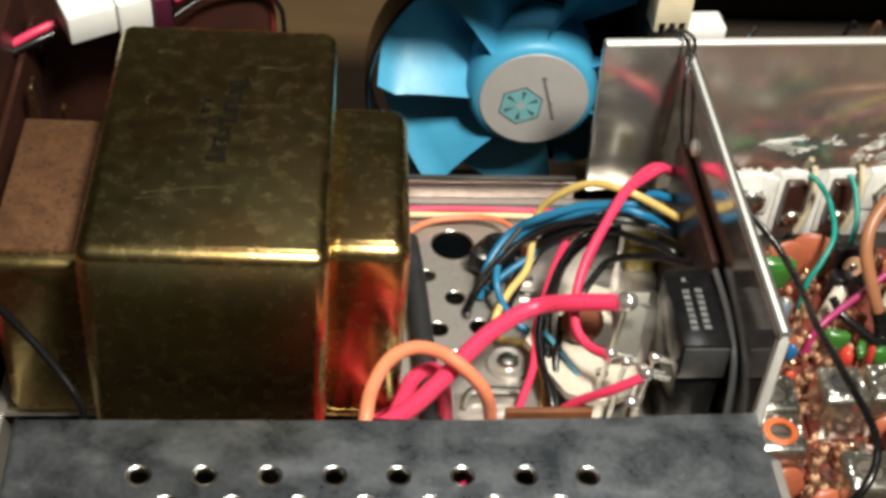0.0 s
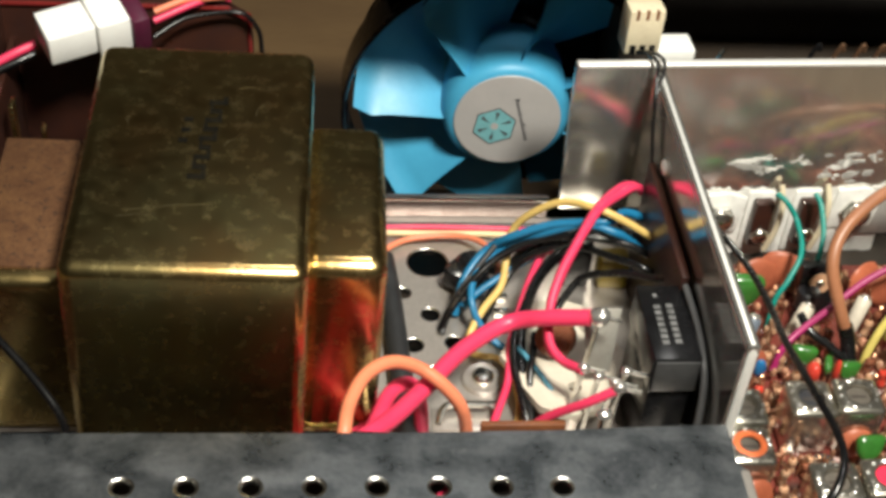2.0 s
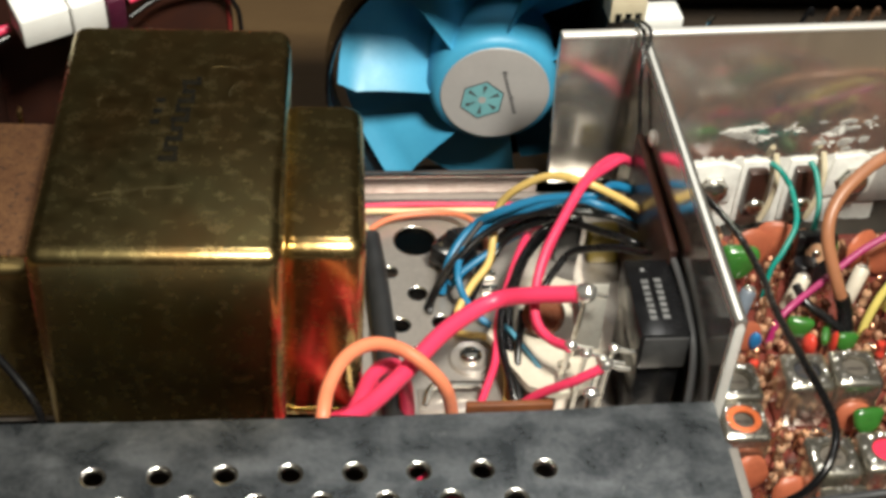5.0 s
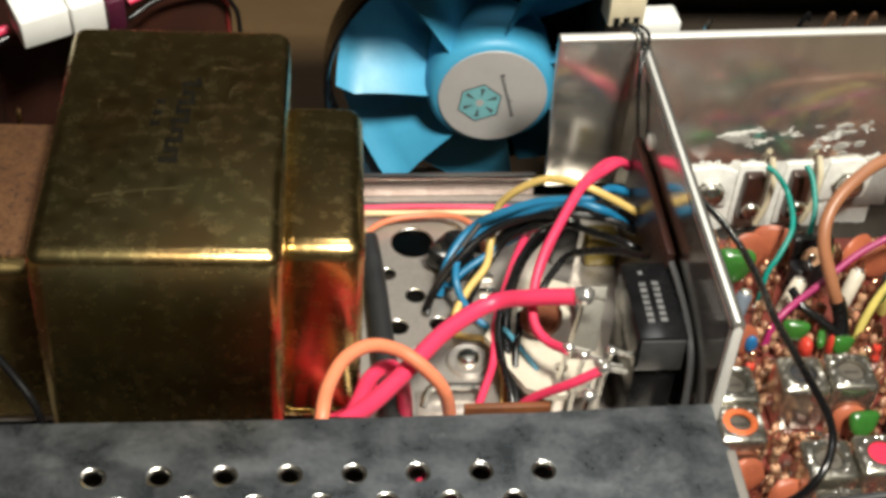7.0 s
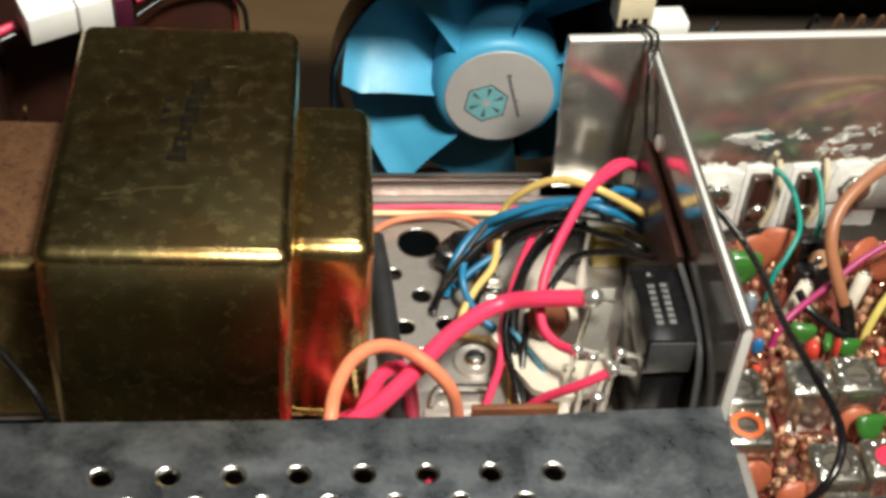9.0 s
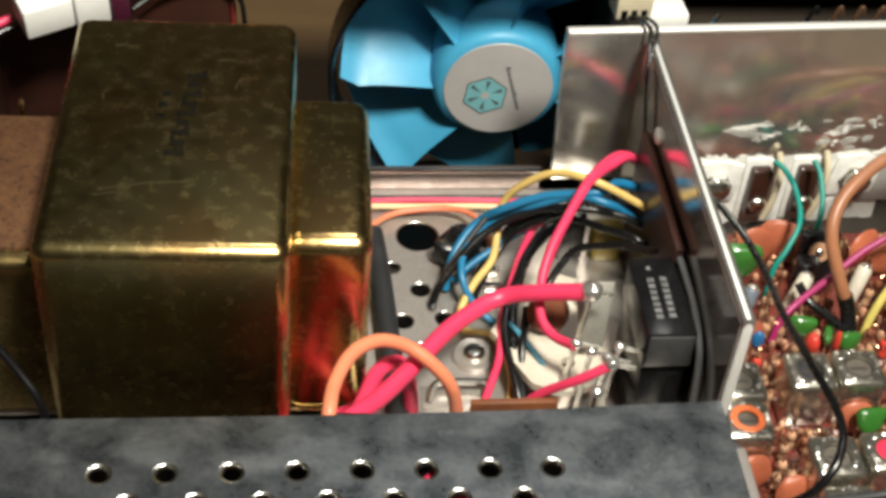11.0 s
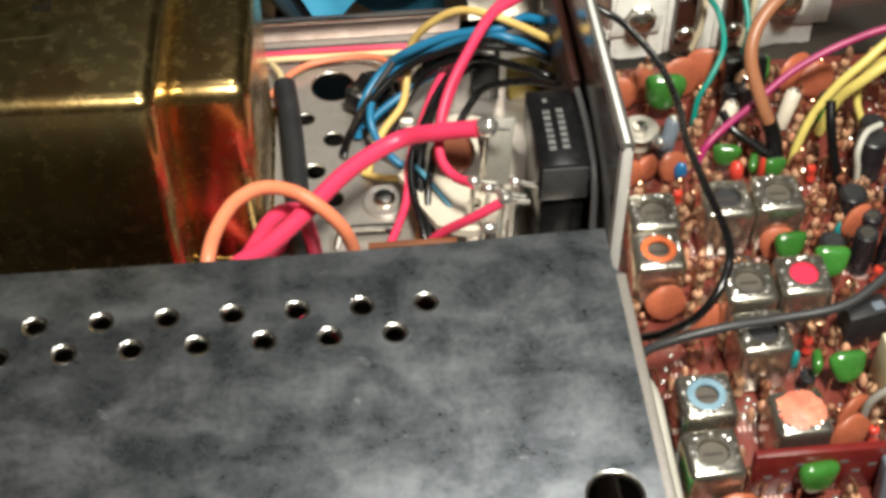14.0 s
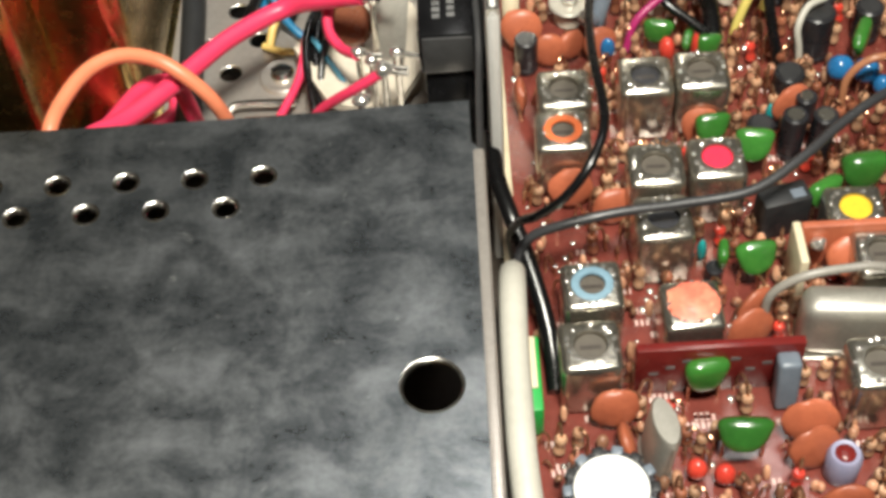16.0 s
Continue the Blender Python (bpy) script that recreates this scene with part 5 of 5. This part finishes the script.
part("housing", box(-1.8, 1.8, -6.4, 8.0, 0.05, 8.0, 0.4), GREEN_PLASTIC, green_block)
part("insert", box(-1.0, 1.2, -2.4, 7.6, 7.9, 8.6, 0.3), CREAM_NYLON, green_block)
TAKEN.append((66.2, 141, 5)), TAKEN.append((66.2, 148, 4))
wire("brown wire arching up from the board", W_BROWN, 1.45, [(108.0, 219.0, -8), (107.3, 224.0, -1.0), (104.4, 226.2, 6.0), (101.8, 231.0, 14.0), (103.0, 235.4, 19.0), (108.0, 240.0, 23.0), (117.2, 245.0, 26.0), (130, 246, 26), (142, 243, 18), (150, 240, 2)])
wire("black sleeve at the foot of the brown wire", W_BLACK, 1.8, [(108.2, 218.0, -8.3), (107.8, 221.0, -5), (107.2, 224.2, -0.6), (106.0, 225.3, 2.6)], "sleeve", "sleeve")
wire("magenta wire running along the back of the board", W_MAGENTA, 0.8, [(90.5, 220.8, -7), (93.2, 223.2, -0.4), (104.2, 230.0, 4.0), (113.2, 234.6, 8.4), (124.0, 237.2, 12.6), (135.6, 237.6, 16.0), (148, 236, 14)])
wire("yellow wire rising from the board", W_LEMON, 0.95, [(112.0, 222.4, -8), (112.8, 223.7, -4.0), (115.5, 226.0, 2.0), (119.8, 228.1, 8.0), (125.5, 230.0, 13.0), (133.8, 233.5, 18.0), (146, 236, 22)])
wire("thick yellow wire in the loom", W_LEMON, 1.2, [(119.0, 228.5, -5), (121.5, 228.7, 4.0), (125.6, 228.0, 10.0), (133.3, 229.7, 15.0), (146, 232, 20)])
wire("yellow wire looped over the board", W_LEMON, 0.85, [(140, 236, 16), (134.2, 233.1, 12.0), (129.9, 234.4, 8.0), (126.8, 231.1, 3.0), (128.0, 228.6, -2), (130.8, 227.2, -7)])
for x0, pts in ((0, [(95.6, 256.6, 14.4), (97.6, 254.6, 13.6), (100.3, 251.9, 10.0), (99.6, 243.5, 8.0), (96.2, 238.5, 4.0), (93.5, 236.3, 0.0), (92.5, 234, -7)]), (1, [(105.0, 257.0, 14.4), (106.2, 254.5, 12.5), (106.4, 249.2, 8.0), (104.8, 245.0, 4.0), (103.5, 242, -6)])):
    wire("teal wire from a heat sink transistor", W_TEAL, 0.65, pts)
wire("black lead between the board parts", W_BLACK, 1.0, [(97.0, 229.5, 2.0), (98.6, 225.5, 0.6), (103.0, 222.6, -1.6), (106.3, 220.4, -4.0), (107, 218, -8)])
wire("black lead standing among the resistors", W_BLACK, 1.1, [(117.2, 222.5, 10), (117.0, 218.8, 6.0), (118.0, 216.0, 0.0), (119.2, 214.2, -5.0), (119.6, 213, -8)])
wire("thin white wire with a bent end", W_WHITE, 0.7, [(128.0, 219.4, 5.2), (124.3, 217.4, 5.0), (122.2, 214.5, 2.5), (122.8, 213.6, -2.0), (123.5, 213.2, -8)])
wire("light brown wire bending over the board", W_BROWN, 0.75, [(128.9, 199.6, -8), (128.4, 200.0, -2), (128.9, 200.9, 2.0), (131.5, 201.6, 5.0), (135.4, 202.0, 6.0), (146, 204, 4)])
wire("light grey wire over the filter can", W_LIGHTGREY, 0.75, [(105.4, 151.2, -8), (105.6, 151.3, -2.0), (106.2, 151.4, 4.0), (110.5, 151.5, 8.2), (117.9, 152.2, 9.0), (124.1, 152.4, 8.4), (134, 153, 2)])
choke = thing("wound_choke", at(94.0, 192.5, PZ), "small copper-wound ring choke", "choke")
for k in range(10):
    a = 2 * math.pi * k / 10
    part("turn", turned(tube([(2.0 + 0.75 * math.cos(t), 0.0, 2.0 + 0.75 * math.sin(t)) for t in (2 * math.pi * j / 10 for j in range(11))], 0.3, 6, 2), Matrix.Translation((0, 0, 0.9)) @ Matrix.Rotation(a, 4, "Z")), COPPER, choke)
part("core", turned(lathe([(1.4, 2.2), (2.6, 2.2), (2.6, 3.6), (1.4, 3.6), (1.4, 2.2)], 20), Matrix()), DARK_PLASTIC, choke)
TAKEN.append((94, 192.5, 3))

# ---- small parts scattered over the board ----
random.seed(11)


def resistor(material, label):
    ob = thing("resistor", at(0, 0, -200), label, "resistor", "small resistors on the board")
    part("body", turned(lathe([(0, 0), (0.75, 0.1), (1.05, 0.6), (1.05, 1.2), (0.85, 1.6), (0.85, 3.0), (1.05, 3.4), (1.05, 4.0), (0.75, 4.5), (0, 4.6)], 12), Matrix.Translation((0, 0, 0.6))), material, ob)
    part("lead", tube([(0, 0, 5.1), (0.2, 0, 6.0), (1.1, 0, 6.5), (2.1, 0, 5.8), (2.3, 0, 3.0), (2.3, 0, 0.0)], 0.26, 6, 4), COPPER, ob)
    return ob


kinds = [resistor(TAN_BODY, "tan resistor standing on the board with a bent lead"), resistor(BROWN_BODY, "brown dipped resistor standing on the board with a bent lead"), resistor(RED_BEAD, "red resistor standing on the board with a bent lead")]
count = 0
first_used = set()
for _ in range(6000):
    if count >= 300:
        break
    x, y = random.uniform(68.5, 150), random.uniform(104, 252)
    dense = 0.35 if (x < 84 and y < 235) else 1.0
    if random.random() > dense or not free(x, y, 0.95):
        continue
    k = random.choices((0, 1, 2), (0.62, 0.32, 0.06))[0]
    m = at(x, y, PZ, random.uniform(-7, 7), random.uniform(-7, 7), random.uniform(0, 360))
    if k not in first_used:
        kinds[k].matrix_world = m
        first_used.add(k)
    else:
        copy_thing(kinds[k], m)
    TAKEN.append((x, y, 0.95))
    count += 1

CROWD = mat("small_dipped_parts", (0.46, 0.27, 0.17), (0.27, 0.10, 0.055), (0.15, 0.35), 0, 500, 1500, 0.00003, vary=0.6, island=True)
crowd = bmesh.new()
for _ in range(1000):
    x, y = random.uniform(68.0, 150), random.uniform(100, 254)
    if free(x, y, 0.45) and (x > 82 or random.random() < 0.4):
        q = random.uniform(0.55, 1.05)
        merge(crowd, blob(q, q * random.uniform(0.8, 1.3), random.uniform(0.9, 1.9), 8, 6), Matrix.Translation((x, y, PZ + random.uniform(0.8, 3.4))) @ Matrix.Rotation(random.uniform(-0.6, 0.6), 4, "X"))
        TAKEN.append((x, y, 0.4))
solo("small_board_parts", crowd, CROWD, Matrix(), "crowd of tiny tan and brown parts on the circuit board", "small parts", kind="stuff")
blobs = bmesh.new()
for _ in range(520):
    x, y = random.uniform(67, 150), random.uniform(100, 254)
    if free(x, y, 0.2):
        s = random.uniform(0.35, 0.75)
        merge(blobs, blob(s, s, s * 0.7, 7, 5), Matrix.Translation((x, y, PZ + 0.1)))
solo("solder_joints", blobs, SOLDER, Matrix(), "tiny shiny solder joints on the circuit board", "solder", kind="stuff")
stubs = bmesh.new()
for _ in range(240):
    x, y = random.uniform(68, 150), random.uniform(100, 254)
    if free(x, y, 0.1):
        h, a = random.uniform(1.5, 4.5), random.uniform(0, 6.3)
        merge(stubs, tube([(x, y, PZ), (x + 0.2, y, PZ + h), (x + math.cos(a), y + math.sin(a), PZ + h + 0.6), (x + 2 * math.cos(a), y + 2 * math.sin(a), PZ)], 0.25, 5, 3))
solo("wire_links", stubs, COPPER, Matrix(), "thin bare wire links on the circuit board", "wire link", kind="stuff")
marks = bmesh.new()
for _ in range(260):
    x, y = random.uniform(67.5, 150), random.uniform(100, 254)
    if free(x, y, 0.2):
        for k in range(random.randint(2, 4)):
            w = 0.55
            merge(marks, box(x + 0.95 * k, x + 0.95 * k + w, y, y + 1.2, PZ, PZ + 0.03))
solo("board_print", marks, WHITE_INK, Matrix(), "small pale printed marks on the circuit board", "print", kind="stuff")
wire("red wire inside the shield cover", W_RED, 1.4, [(-20, 140, 1.4), (0, 151, 16), (8.5, 156.5, 31.0), (14, 158, 26), (30, 150, 1.4)])
